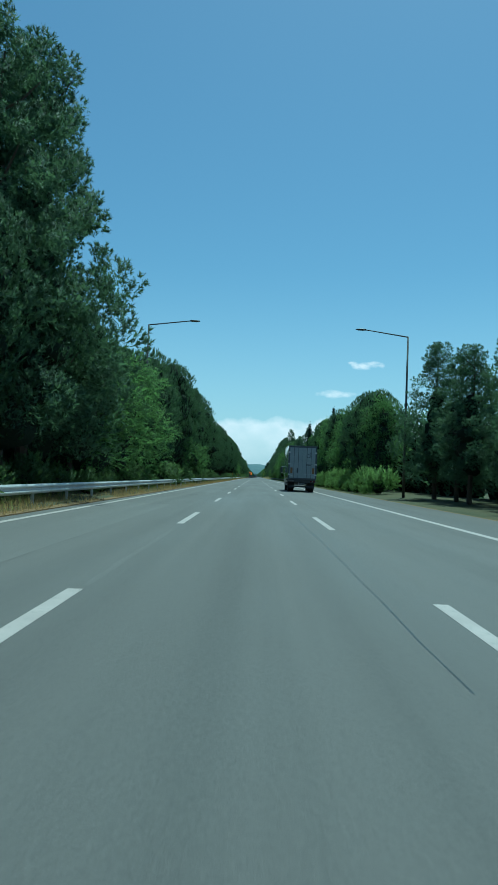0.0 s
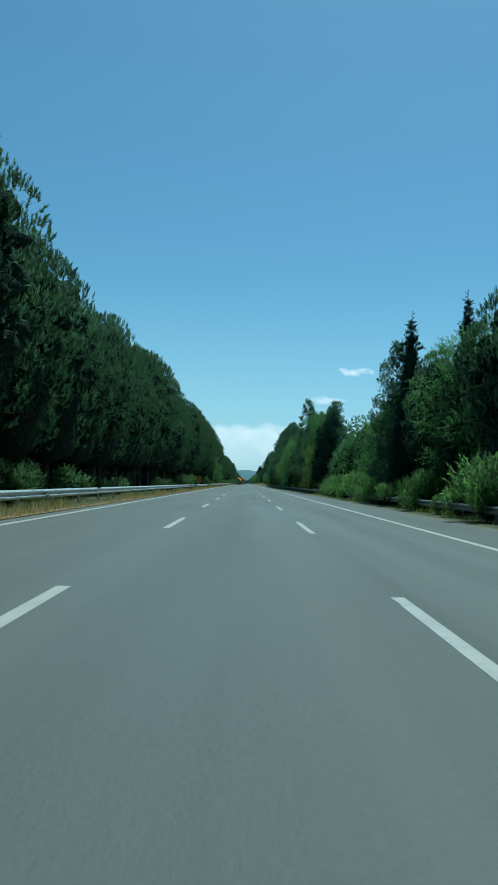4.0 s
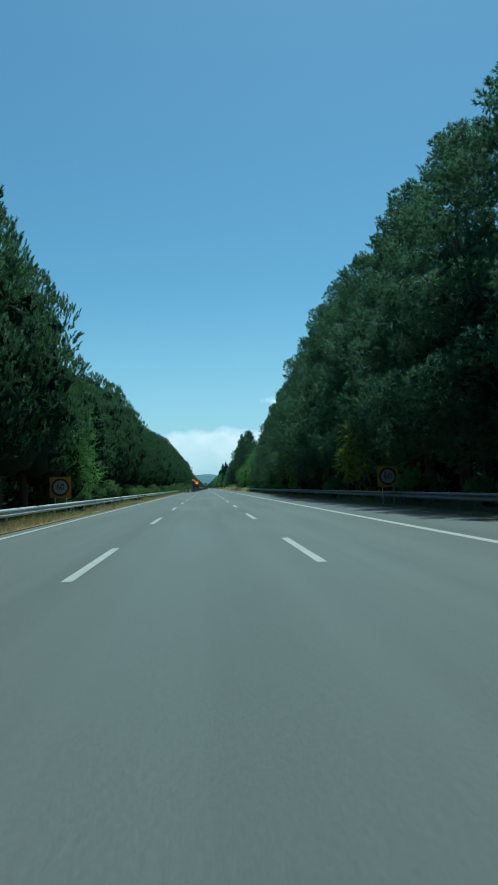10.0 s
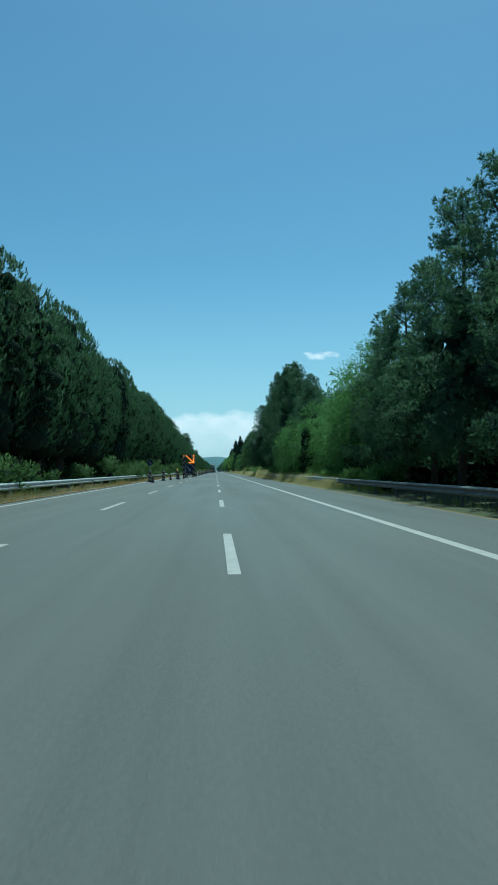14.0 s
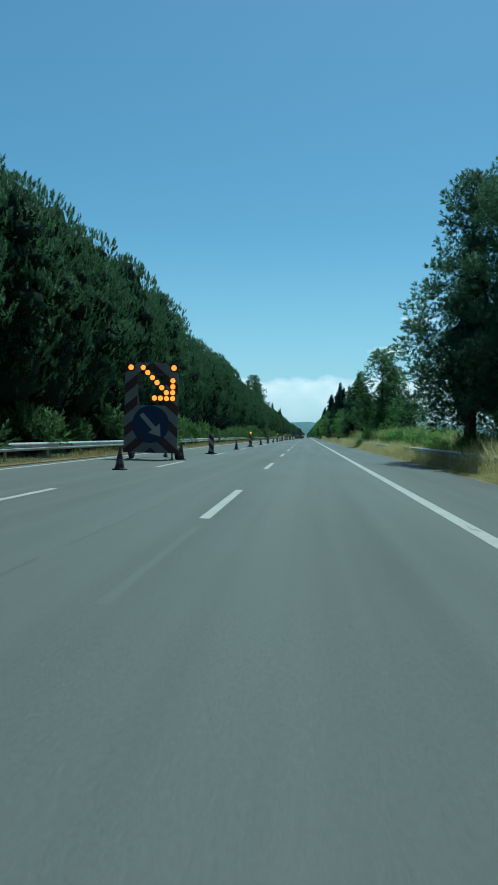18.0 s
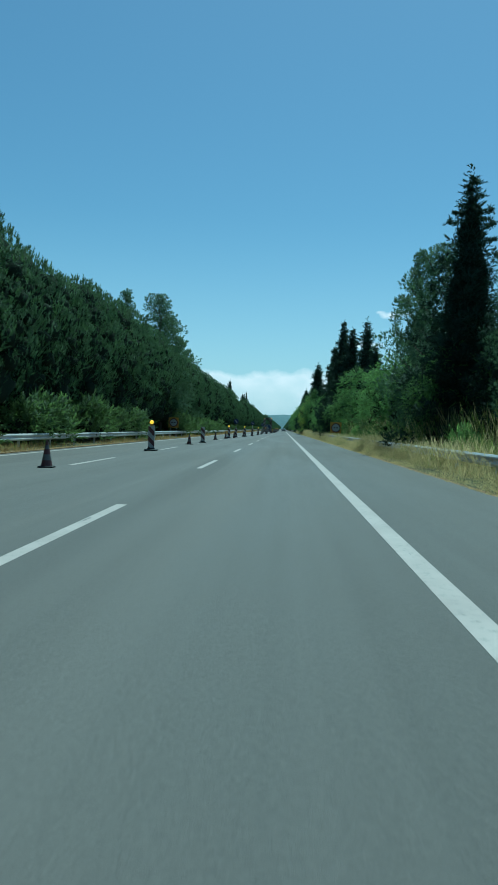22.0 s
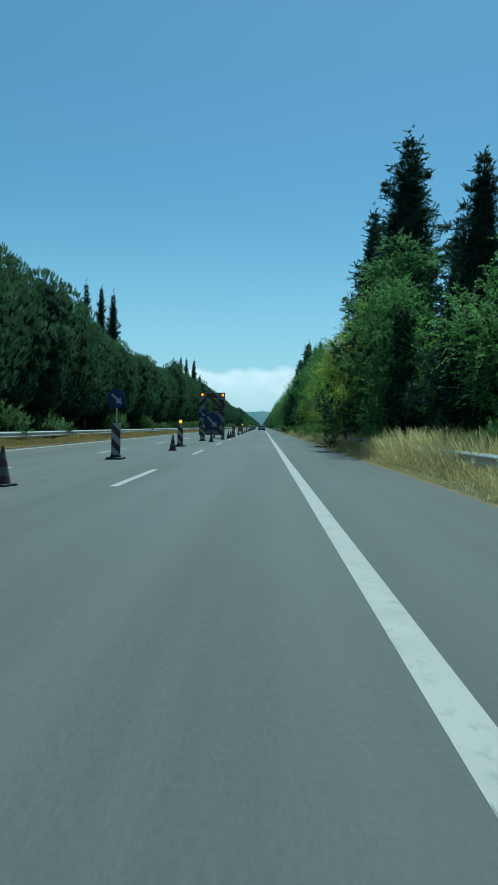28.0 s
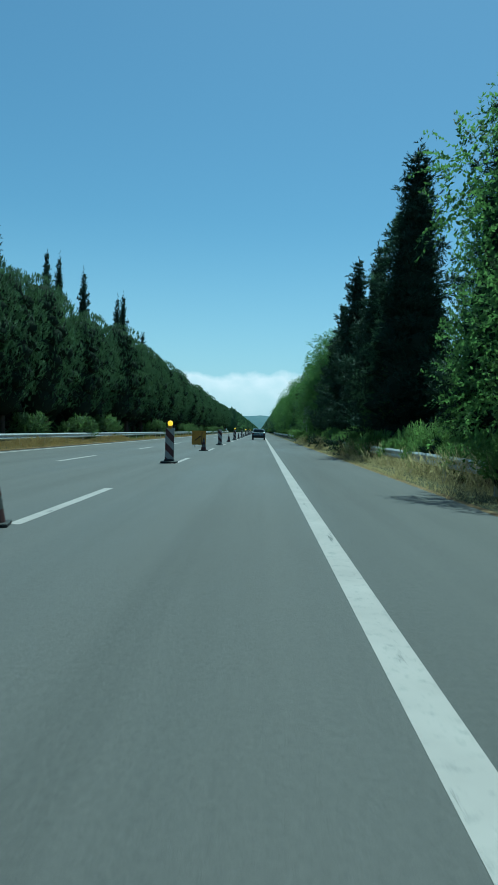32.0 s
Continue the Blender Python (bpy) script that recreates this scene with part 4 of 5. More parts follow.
while y < 1000:
    tall = 3.0 if y < 190 else 1.9
    if 190 < y < 420 and plants.random() < 0.55 or 520 < y < 600 and plants.random() < 0.4:
        y += 4
        continue
    plant("bush", (9.6 if 520 < y < 720 else 8.75) + plants.uniform(-0.35, 0.5), y, plants.uniform(1.3, tall), plants.uniform(0.75, 1.0))
    y += plants.uniform(3.4, 5.8)

for y0, y1 in ((62, 192), (745, 860)):
    y = y0
    while y < y1:
        plant("bush", 7.95 + plants.uniform(-0.25, 0.25), y, plants.uniform(1.0, 1.7), plants.uniform(0.7, 0.95))
        y += plants.uniform(2.4, 4.6)


for k in range(26):
    plant("bush", 8.9 + plants.uniform(0.0, 2.6), 513 + 2.2 * k + plants.uniform(-0.8, 0.8), plants.uniform(1.2, 2.3), plants.uniform(0.7, 1.0))


def dead_tree(x, y, h):
    """A leafless tree: a thin trunk with bare forking branches."""
    rng = random.Random(77)
    t = thing("dead_tree", "leafless pale grey tree with thin forking branches", "tree", "", pose(x, y, 0))
    trunk = bmesh.new()
    tube((0, 0, -0.2), (0.1, 0, h * 0.4), 0.09, 0.06, 8, trunk)
    part("trunk", trunk, DEAD_WOOD, t)
    for i in range(7):
        bm = bmesh.new()
        a = i * 2.4
        p = Vector((0.1 * i / 7, 0, h * (0.24 + 0.022 * i)))
        d = Vector((math.cos(a) * 0.42, math.sin(a) * 0.42, 1)).normalized()
        r = 0.05
        for k in range(5):
            q = p + d * h * 0.13
            tube(p, q, r, r * 0.75, 5, bm)
            for _ in range(2):
                w = (d + Vector((rng.uniform(-0.7, 0.7), rng.uniform(-0.7, 0.7), rng.uniform(-0.1, 0.4)))).normalized()
                tube(q, q + w * h * rng.uniform(0.07, 0.14), r * 0.5, r * 0.2, 4, bm)
            p, r = q, r * 0.75
            d = (d + Vector((rng.uniform(-0.25, 0.25), rng.uniform(-0.25, 0.25), 0.1))).normalized()
        part("branch", bm, DEAD_WOOD, t)
    return t


dead_tree(13.2, 553, 10.2)


def far_wood(x, y0, y1, h, seed, material, label):
    """The line of wood past the last tree that can be told apart."""
    rs = np.random.RandomState(seed)
    bits = []
    y = y0
    while y < y1:
        step = 4 + (y - y0) * 0.006
        w = 2.6 + (y - y0) * 0.002
        hh = h * rs.uniform(0.85, 1.15)
        bits.append(lump(x + rs.uniform(-0.8, 0.8), y, hh * 0.52, w, w, hh * 0.5, int(rs.randint(999)), 8, 6, 0.4))
        n = 60
        d = unit(rs.normal(size=(n, 3)))
        base = np.array([x, y, hh * 0.52]) + d * np.array([w, w, hh * 0.48])
        way = unit(d + np.array([0, 0, 0.7]))
        bits.append(diamonds(base, way, unit(np.cross(way, rs.normal(size=(n, 3)))), rs.uniform(0.8, 1.6, n), rs.uniform(0.3, 0.5, n)))
        y += step
    tagged(new("far_wood", arrays("far_wood", *merged(bits), material)), label, "trees", kind="stuff")


def wood_behind(x, y0, y1, gap, table, seed, label):
    """The second row of the wood, closed down to the ground, as one mesh."""
    rs = np.random.RandomState(seed)
    bits, core = [], []
    y = y0
    while y < y1:
        if not (gap and gap[0] < y < gap[1]):
            h = profile(table, y) * rs.uniform(0.86, 1.02)
            tx = x + rs.uniform(-0.7, 0.7)
            ls = []
            for k in range(7):
                a, u = k * 2.4, (k + 0.4) / 7
                r = 2.5 * (1 - 0.45 * u ** 2)
                ls.append((tx + 0.9 * math.cos(a), y + 0.9 * math.sin(a), h * (0.06 + 0.84 * u), r, h * 0.13))
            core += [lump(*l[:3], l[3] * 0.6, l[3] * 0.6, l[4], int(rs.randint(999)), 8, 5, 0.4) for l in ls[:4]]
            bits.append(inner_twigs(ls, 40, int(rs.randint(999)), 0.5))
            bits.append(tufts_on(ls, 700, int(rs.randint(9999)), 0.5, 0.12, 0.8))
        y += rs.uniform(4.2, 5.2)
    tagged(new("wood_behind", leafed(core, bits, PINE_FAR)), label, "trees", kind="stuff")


wood_behind(-15.6, 4, 1040, None, LEFT, 17, "dense dark second row of pines in the median wood")
wood_behind(15.6, 20, 1040, (520, 600), RIGHT, 18, "dense dark second row of trees in the roadside wood")
far_wood(-12.0, 1116, 3100, 10.5, 7, PINE, "line of dark pines running on to the horizon")
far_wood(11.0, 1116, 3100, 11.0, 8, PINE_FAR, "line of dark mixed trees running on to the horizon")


def grass(name, x0, x1, y0, y1, count, h0, h1, seed, material, label, lean=0.35, thin=0.022, clump=0.0, heads=False):
    """Blades of standing grass in uneven tussocks, as one mesh."""
    rs = np.random.RandomState(seed)
    n = count
    x, y = rs.uniform(x0, x1, n), rs.uniform(y0, y1, n)
    if clump:
        keep = np.sin(y * 0.9 + 3 * np.sin(x * 1.7)) + np.sin(y * 0.23 + x) + rs.normal(scale=0.5, size=n) > clump
        x, y = x[keep], y[keep]
        n = len(x)
    h = rs.uniform(h0, h1, n) * (0.75 + 0.25 * np.sin(y * 0.35 + x * 2))
    if x0 > 0:
        h = h * np.clip((x - x0 - 0.1 - 0.12 * np.sin(y * 1.3)) / 0.7, 0.12, 1)
    a = rs.uniform(0, 6.283, n)
    w = rs.uniform(0.6, 1.4, n) * thin
    foot = np.stack([x, y, np.full(n, 0.02)], 1)
    tip = foot + np.stack([np.cos(a) * h * lean * rs.uniform(0.2, 1, n), np.sin(a) * h * lean * rs.uniform(0.2, 1, n), h], 1)
    b = rs.uniform(0, 3.14, n)
    s = np.stack([np.cos(b) * w, np.sin(b) * w, np.zeros(n)], 1)
    if heads:
        neck, mid = foot + (tip - foot) * 0.62, foot + (tip - foot) * 0.82
        v = np.stack([foot, neck, mid - s, tip, mid + s], 1).reshape(-1, 3)
        base = 5 * np.arange(n)
        stem = np.stack([foot - s * 0.3, foot + s * 0.3, mid], 1).reshape(-1, 3)
        f = np.stack([base + 1, base + 4, base + 3, base + 2], 1).tolist() + (5 * n + np.arange(3 * n).reshape(-1, 3)).tolist()
        v = np.concatenate([v, stem])
    else:
        v = np.stack([foot - s, foot + s, tip], 1).reshape(-1, 3)
        f = np.arange(3 * n).reshape(-1, 3).tolist()
    me = arrays(name, v.tolist(), f, material)
    return tagged(new(name, me), label, "grass", kind="stuff")


grass("dry_grass", -9.7, -8.02, -5, 900, 140000, 0.08, 0.4, 1, OCHRE, "short ochre dry grass under the median guard rail", 0.8, 0.009, -0.9)
grass("median_weeds", -10.2, -8.5, -5, 900, 48000, 0.2, 0.75, 11, REED, "scattered green weeds behind and under the median rail", 0.7, 0.008, 0.7)
grass("dry_grass", -9.7, -8.15, 690, 830, 42000, 0.2, 0.6, 5, OCHRE, "taller ochre dry grass under the median guard rail", 0.7, 0.012, -1.0, True)
grass("tall_dry_grass", 6.72, 8.5, 412, 850, 160000, 0.4, 1.1, 2, STRAW, "tall dry yellow grass with seed heads along the hard shoulder", 0.9, 0.007, -1.3, True)
grass("tall_verge_grass", 6.9, 8.6, 702, 728, 26000, 0.6, 1.4, 9, STRAW, "thick high yellow grass standing over the outer guard rail", 0.9, 0.0065, -1.5, True)
grass("tall_verge_grass", 6.85, 8.5, 474, 496, 20000, 0.7, 1.55, 12, STRAW, "thick clump of high yellow grass hiding the guard rail", 0.9, 0.0065, -1.6, True)
grass("tall_verge_grass", 6.9, 8.2, 506, 620, 42000, 0.5, 1.25, 13, STRAW, "high yellow grass half hiding the guard rail", 0.9, 0.0065, -1.2, True)
grass("verge_litter", 6.6, 7.1, 412, 850, 40000, 0.05, 0.22, 8, STRAW, "short dry grass creeping over the asphalt edge", 0.9, 0.014, -1.0)
grass("tall_green_grass", 7.0, 9.6, 412, 760, 70000, 0.5, 1.25, 3, REED, "tall green grass and weeds behind the dry verge", 0.7, 0.009, -0.5, True)
grass("verge_weeds", 6.9, 8.8, 60, 412, 50000, 0.12, 0.6, 4, REED, "patchy weeds along the hard shoulder", 0.7, 0.01, 0.5)
grass("bank_straw", 8.4, 12.5, 508, 640, 34000, 0.9, 2.6, 14, STRAW, "dry yellow grass standing among the green on the bank", 0.7, 0.008, -0.6, True)
grass("bank_grass", 8.6, 13.0, 514, 640, 46000, 0.9, 2.6, 6, REED, "high green and yellow grass on the bank under the trees", 0.6, 0.009, -0.8, True)


# ---- street lamps ----
def street_lamp(x, y, side, top=12.45, rise=0.4):
    """A tall steel mast with a slightly rising arm towards the road."""
    t = thing("street_lamp", "tall grey steel street lamp with one long arm", "street lamp", "street lamps at the start", pose(x, y, 0))
    bm = tube((0, 0, 0), (0, 0, top), 0.11, 0.06, 12)
    part("mast", bm, DARK_STEEL, t, smooth=True)
    part("base_plate", box(-0.2, 0.2, -0.2, 0.2, 0.0, 0.04, 0.01), DARK_STEEL, t)
    part("arm", tube((0, 0, top - 0.03), (side * 3.2, 0, top + rise), 0.05, 0.04, 10), DARK_STEEL, t)
    head = lathe([(0.02, 0.0), (0.14, 0.06), (0.17, 0.3), (0.15, 0.62), (0.08, 0.78), (0.02, 0.8)], 14, "X")
    for v in head.verts:
        v.co.z *= 0.42
        v.co.x *= side
        v.co += Vector((side * 3.1, 0, top + rise))
    bmesh.ops.recalc_face_normals(head, faces=head.faces[:])
    part("lamp_head", head, DARK_STEEL, t, "flat dark lantern", smooth=True)
    return t


street_lamp(-10.5, 51.6, 1)
street_lamp(8.97, 50.5, -1, 12.05, 0.4)


# ---- signs ----
def text_on(words, size, x, y, z, material, parent):
    cu = bpy.data.curves.new("lettering", "FONT")
    cu.body, cu.size, cu.align_x, cu.align_y, cu.extrude = words, size, "CENTER", "CENTER", 0.002
    tmp = bpy.data.objects.new("tmp", cu)
    scene.collection.objects.link(tmp)
    me = bpy.data.meshes.new_from_object(tmp.evaluated_get(bpy.context.evaluated_depsgraph_get()))
    bpy.data.objects.remove(tmp)
    me.materials.clear()
    me.materials.append(material)
    ob = new("lettering", me)
    ob.parent = parent
    ob.matrix_basis = pose(x, y, z, 90)
    return ob


def rounded(x0, x1, z0, z1, r, k=5):
    out = []
    for cx, cz, a in ((x1 - r, z1 - r, 0), (x0 + r, z1 - r, 90), (x0 + r, z0 + r, 180), (x1 - r, z0 + r, 270)):
        for i in range(k + 1):
            b = radians(a + 90 * i / k)
            out.append((cx + r * math.cos(b), cz + r * math.sin(b)))
    return out


def bar_between(xa, za, xb, zb, w):
    d = Vector((xb - xa, zb - za)).normalized()
    n = Vector((-d.y, d.x)) * w / 2
    return [(xa + n.x, za + n.y), (xb + n.x, zb + n.y), (xb - n.x, zb - n.y), (xa - n.x, za - n.y)]


def board_sign(x, y, what, label, size=1.12, mid=1.5, feet=True):
    """A square yellow temporary board on two legs, facing the traffic."""
    t = thing("road_sign", label, "road sign", "temporary yellow signs", pose(x, y, 0))
    s = size / 2
    part("panel", plate(rounded(-s, s, mid - s, mid + s, 0.05), 0.0, 0.025), SIGN_YELLOW, t)
    if feet:
        for k in (-0.3, 0.3):
            part("leg", box(k - 0.025, k + 0.025, 0.03, 0.07, -0.05, mid + s * 0.8, 0.005), STEEL, t)
    if what in ("60", "pass"):
        part("disc", round_plate(0, mid, s * 0.84, -0.006, -0.001), WHITE, t, "white disc")
        part("ring", ring_plate(0, mid, s * 0.66, s * 0.84, -0.012, -0.005), RED, t, "red ring")
    if what == "60":
        text_on("60", s * 0.8, 0, -0.012, mid, BLACK, t)
    elif what == "pass":
        for k, m in ((-0.24, RED), (0.24, BLACK)):
            bm = plate(rounded(k * s * 1.1 - 0.1, k * s * 1.1 + 0.1, mid - 0.05, mid + 0.02, 0.02), -0.012, -0.007)
            plate(rounded(k * s * 1.1 - 0.065, k * s * 1.1 + 0.065, mid + 0.02, mid + 0.07, 0.015), -0.012, -0.007, bm)
            part("car_mark", bm, m, t)
    elif what == "merge":
        bm = plate(bar_between(0.2, mid - 0.42, 0.2, mid + 0.4, 0.05), -0.008, -0.002)
        part("lane_mark", bm, BLACK, t)
        bm = plate(bar_between(-0.28, mid - 0.2, 0.06, mid + 0.06, 0.05), -0.008, -0.002)
        plate([(0.14, mid + 0.13), (0.0, mid + 0.1), (0.09, mid - 0.03)], -0.0085, -0.003, bm)
        part("lane_mark", bm, BLACK, t)
    return t


board_sign(-9.55, 215, "merge", "square yellow merging-lane sign behind the median rail")
board_sign(8.1, 217.5, "merge", "square yellow merging-lane sign at the wood's edge")
board_sign(-9.5, 297.5, "60", "yellow 60 speed limit sign behind the median rail")
board_sign(7.9, 296.5, "60", "yellow 60 speed limit sign at the wood's edge")
board_sign(-9.6, 639.5, "pass", "square yellow no-overtaking sign behind the median rail", mid=1.6)
board_sign(7.75, 634, "pass", "square yellow no-overtaking sign standing in tall dry grass", mid=1.5)
board_sign(-1.2, 818, "merge", "low yellow board standing among the cones", 0.95, 0.62)
grey = thing("sign_panel", "tall narrow grey sign panel at the wood's edge", "road sign", "", pose(7.9, 846, 0))
part("panel", plate(rounded(-0.4, 0.4, 2.2, 4.0, 0.05), 0, 0.03), STEEL, grey)
part("pole", tube((0, 0.06, -0.05), (0, 0.06, 3.9), 0.045, 0.045, 10), STEEL, grey)


# ---- cones and guide beacons ----
def traffic_cone():
    t = thing("traffic_cone", "red and white plastic traffic cone on the road, coloured dark as if backlit", "traffic cone", "cones closing the lanes")
    part("base", box(-0.2, 0.2, -0.2, 0.2, 0.0, 0.045, 0.015), BLACK, t, "black square rubber base")
    rows = [(0.155, 0.045, 0.2), (0.125, 0.2, 0.36), (0.098, 0.36, 0.5), (0.072, 0.5, 0.62), (0.048, 0.62, 0.74)]
    r_top = [0.125, 0.098, 0.072, 0.048, 0.026]
    for i, (r, z0, z1) in enumerate(rows):
        bm = lathe([(r, z0), (r_top[i], z1)], 18)
        part("collar" if i % 2 else "body", bm, CONE_GREY if i % 2 else CONE_RED, t, "white collar darkened for its shaded side" if i % 2 else "", smooth=False)
    return t


def striped(x0, x1, z0, z1, bands, rise, y0, y1):
    """Slanting bands clipped to a rectangle: one outline a band. rise: how far a band climbs across the width."""
    out = []
    for c0, c1 in bands:
        poly = [(x0, c0), (x1, c0 + rise), (x1, c1 + rise), (x0, c1)]
        for axis, lim, keep in ((1, z0, 1), (1, z1, -1)):
            new_poly = []
            for i in range(len(poly)):
                p, q = poly[i], poly[(i + 1) % len(poly)]
                pin, qin = (p[axis] - lim) * keep >= 0, (q[axis] - lim) * keep >= 0
                if pin:
                    new_poly.append(p)
                if pin != qin:
                    k = (lim - p[axis]) / (q[axis] - p[axis])
                    new_poly.append((p[0] + k * (q[0] - p[0]), p[1] + k * (q[1] - p[1])))
            poly = new_poly
            if len(poly) < 3:
                break
        if len(poly) >= 3:
            out.append(plate(poly, y0, y1))
    return out


def guide_beacon(top):
    """A striped upright panel in a rubber foot; top: nothing, a warning lamp or a blue arrow disc."""
    label = {"": "upright red and white striped guide beacon in a rubber foot", "lamp": "striped guide beacon with a round warning lamp on top", "arrow": "striped guide beacon carrying a blue disc with slanting arrow"}[top]
    t = thing("guide_beacon", label, "guide beacon", "beacons closing the lanes")
    foot = part("foot", box(-0.27, 0.27, -0.36, 0.36, 0.0, 0.07, 0.025), BLACK, t, "black rubber foot")
    part("socket", box(-0.17, 0.17, -0.12, 0.12, 0.066, 0.14, 0.02), BLACK, foot)
    part("pin", tube((0, 0, 1.2), (0, 0, 1.27), 0.018, 0.014, 8), DARK_STEEL, t)
    part("panel", plate(rounded(-0.155, 0.155, 0.1, 1.22, 0.03), -0.025, 0.025), WHITE, t)
    for bm in striped(-0.15, 0.15, 0.12, 1.2, [(-0.02 + 0.5 * k, 0.23 + 0.5 * k) for k in range(4)], -0.3, -0.031, -0.026):
        part("stripe", bm, RED, t)
    if top == "lamp":
        part("lamp_box", box(-0.07, 0.07, -0.05, 0.05, 1.2, 1.3, 0.015), SIGN_YELLOW, t)
        bm = lathe([(0.02, -0.055), (0.085, -0.05), (0.095, 0.0), (0.085, 0.05), (0.02, 0.055)], 18)
        bm.transform(Matrix.Translation((0, 0, 1.38)) @ Matrix.Rotation(radians(90), 4, "X"))
        part("lamp", bm, LAMP_YELLOW, t, "round yellow lens", smooth=True)
    if top == "arrow":
        part("pole", tube((0, 0.045, 0.1), (0, 0.045, 2.3), 0.022, 0.022, 8), STEEL, t)
        d = part("disc", round_plate(0, 2.05, 0.32, 0.0, 0.02), BLUE, t, "blue disc")
        bm = plate(bar_between(-0.17, 2.2, 0.06, 1.99, 0.07), -0.006, -0.001)
        plate([(0.17, 1.88), (0.13, 2.1), (-0.05, 1.92)], -0.0065, -0.0015, bm)
        part("arrow", bm, WHITE, d)
    return t


cone_sites = [(-6.5, 437), (-5.9, 455), (-5.25, 462), (-5.0, 471.5), (-4.9, 482), (-4.4, 492), (-4.1, 501), (-4.05, 524.6), (-4.0, 553), (-3.95, 583), (-3.9, 611), (-4.1, 631), (-3.8, 639.4), (-3.3, 645.2), (-3.0, 659), (-2.5, 673.2), (-2.1, 688), (-2.0, 704.5), (-1.3, 723.6), (-0.8, 741.1), (-0.55, 750.8), (-0.3, 755.8), (-0.3, 760.6), (-0.2, 780)]
cone_sites += [(-0.2, 810.0 + 30 * k) for k in range(6)]
beacon_sites = [(-7.3, 442.4, "arrow"), (-6.5, 451, ""), (-5.6, 465.2, "lamp"), (-5.2, 482.5, "arrow"), (-4.15, 511, ""), (-4.1, 538.8, "lamp"), (-4.05, 569, ""), (-3.9, 597.5, "lamp"), (-3.7, 617, ""), (-3.8, 643.7, "lamp"), (-3.6, 652.5, "arrow"), (-3.0, 662.8, ""), (-3.3, 667, "lamp"), (-2.7, 680, "arrow"), (-2.2, 693.5, "lamp"), (-2.1, 714.9, "arrow"), (-1.7, 729.8, "lamp"), (-1.7, 744.1, "arrow"), (-0.25, 765.8, ""), (-0.2, 795.7, "lamp")]
beacon_sites += [(-0.2, 825.0 + 30 * k, "lamp" if k % 2 else "") for k in range(6)]
spin = random.Random(9)
first = traffic_cone()
first.matrix_basis = pose(-0.2, 1000, 0)
for x, y in cone_sites:
    copy_thing(first, pose(x, y, 0.001, 0, 0, spin.uniform(-25, 25)))
for k, top in enumerate(("", "lamp", "arrow")):
    first = None
    for x, y, what in beacon_sites:
        if what != top:
            continue
        m = pose(x, y, 0.001, 0, 0, spin.uniform(-7, 7))
        if first is None:
            first = guide_beacon(top)
            first.matrix_basis = m
        else:
            copy_thing(first, m)


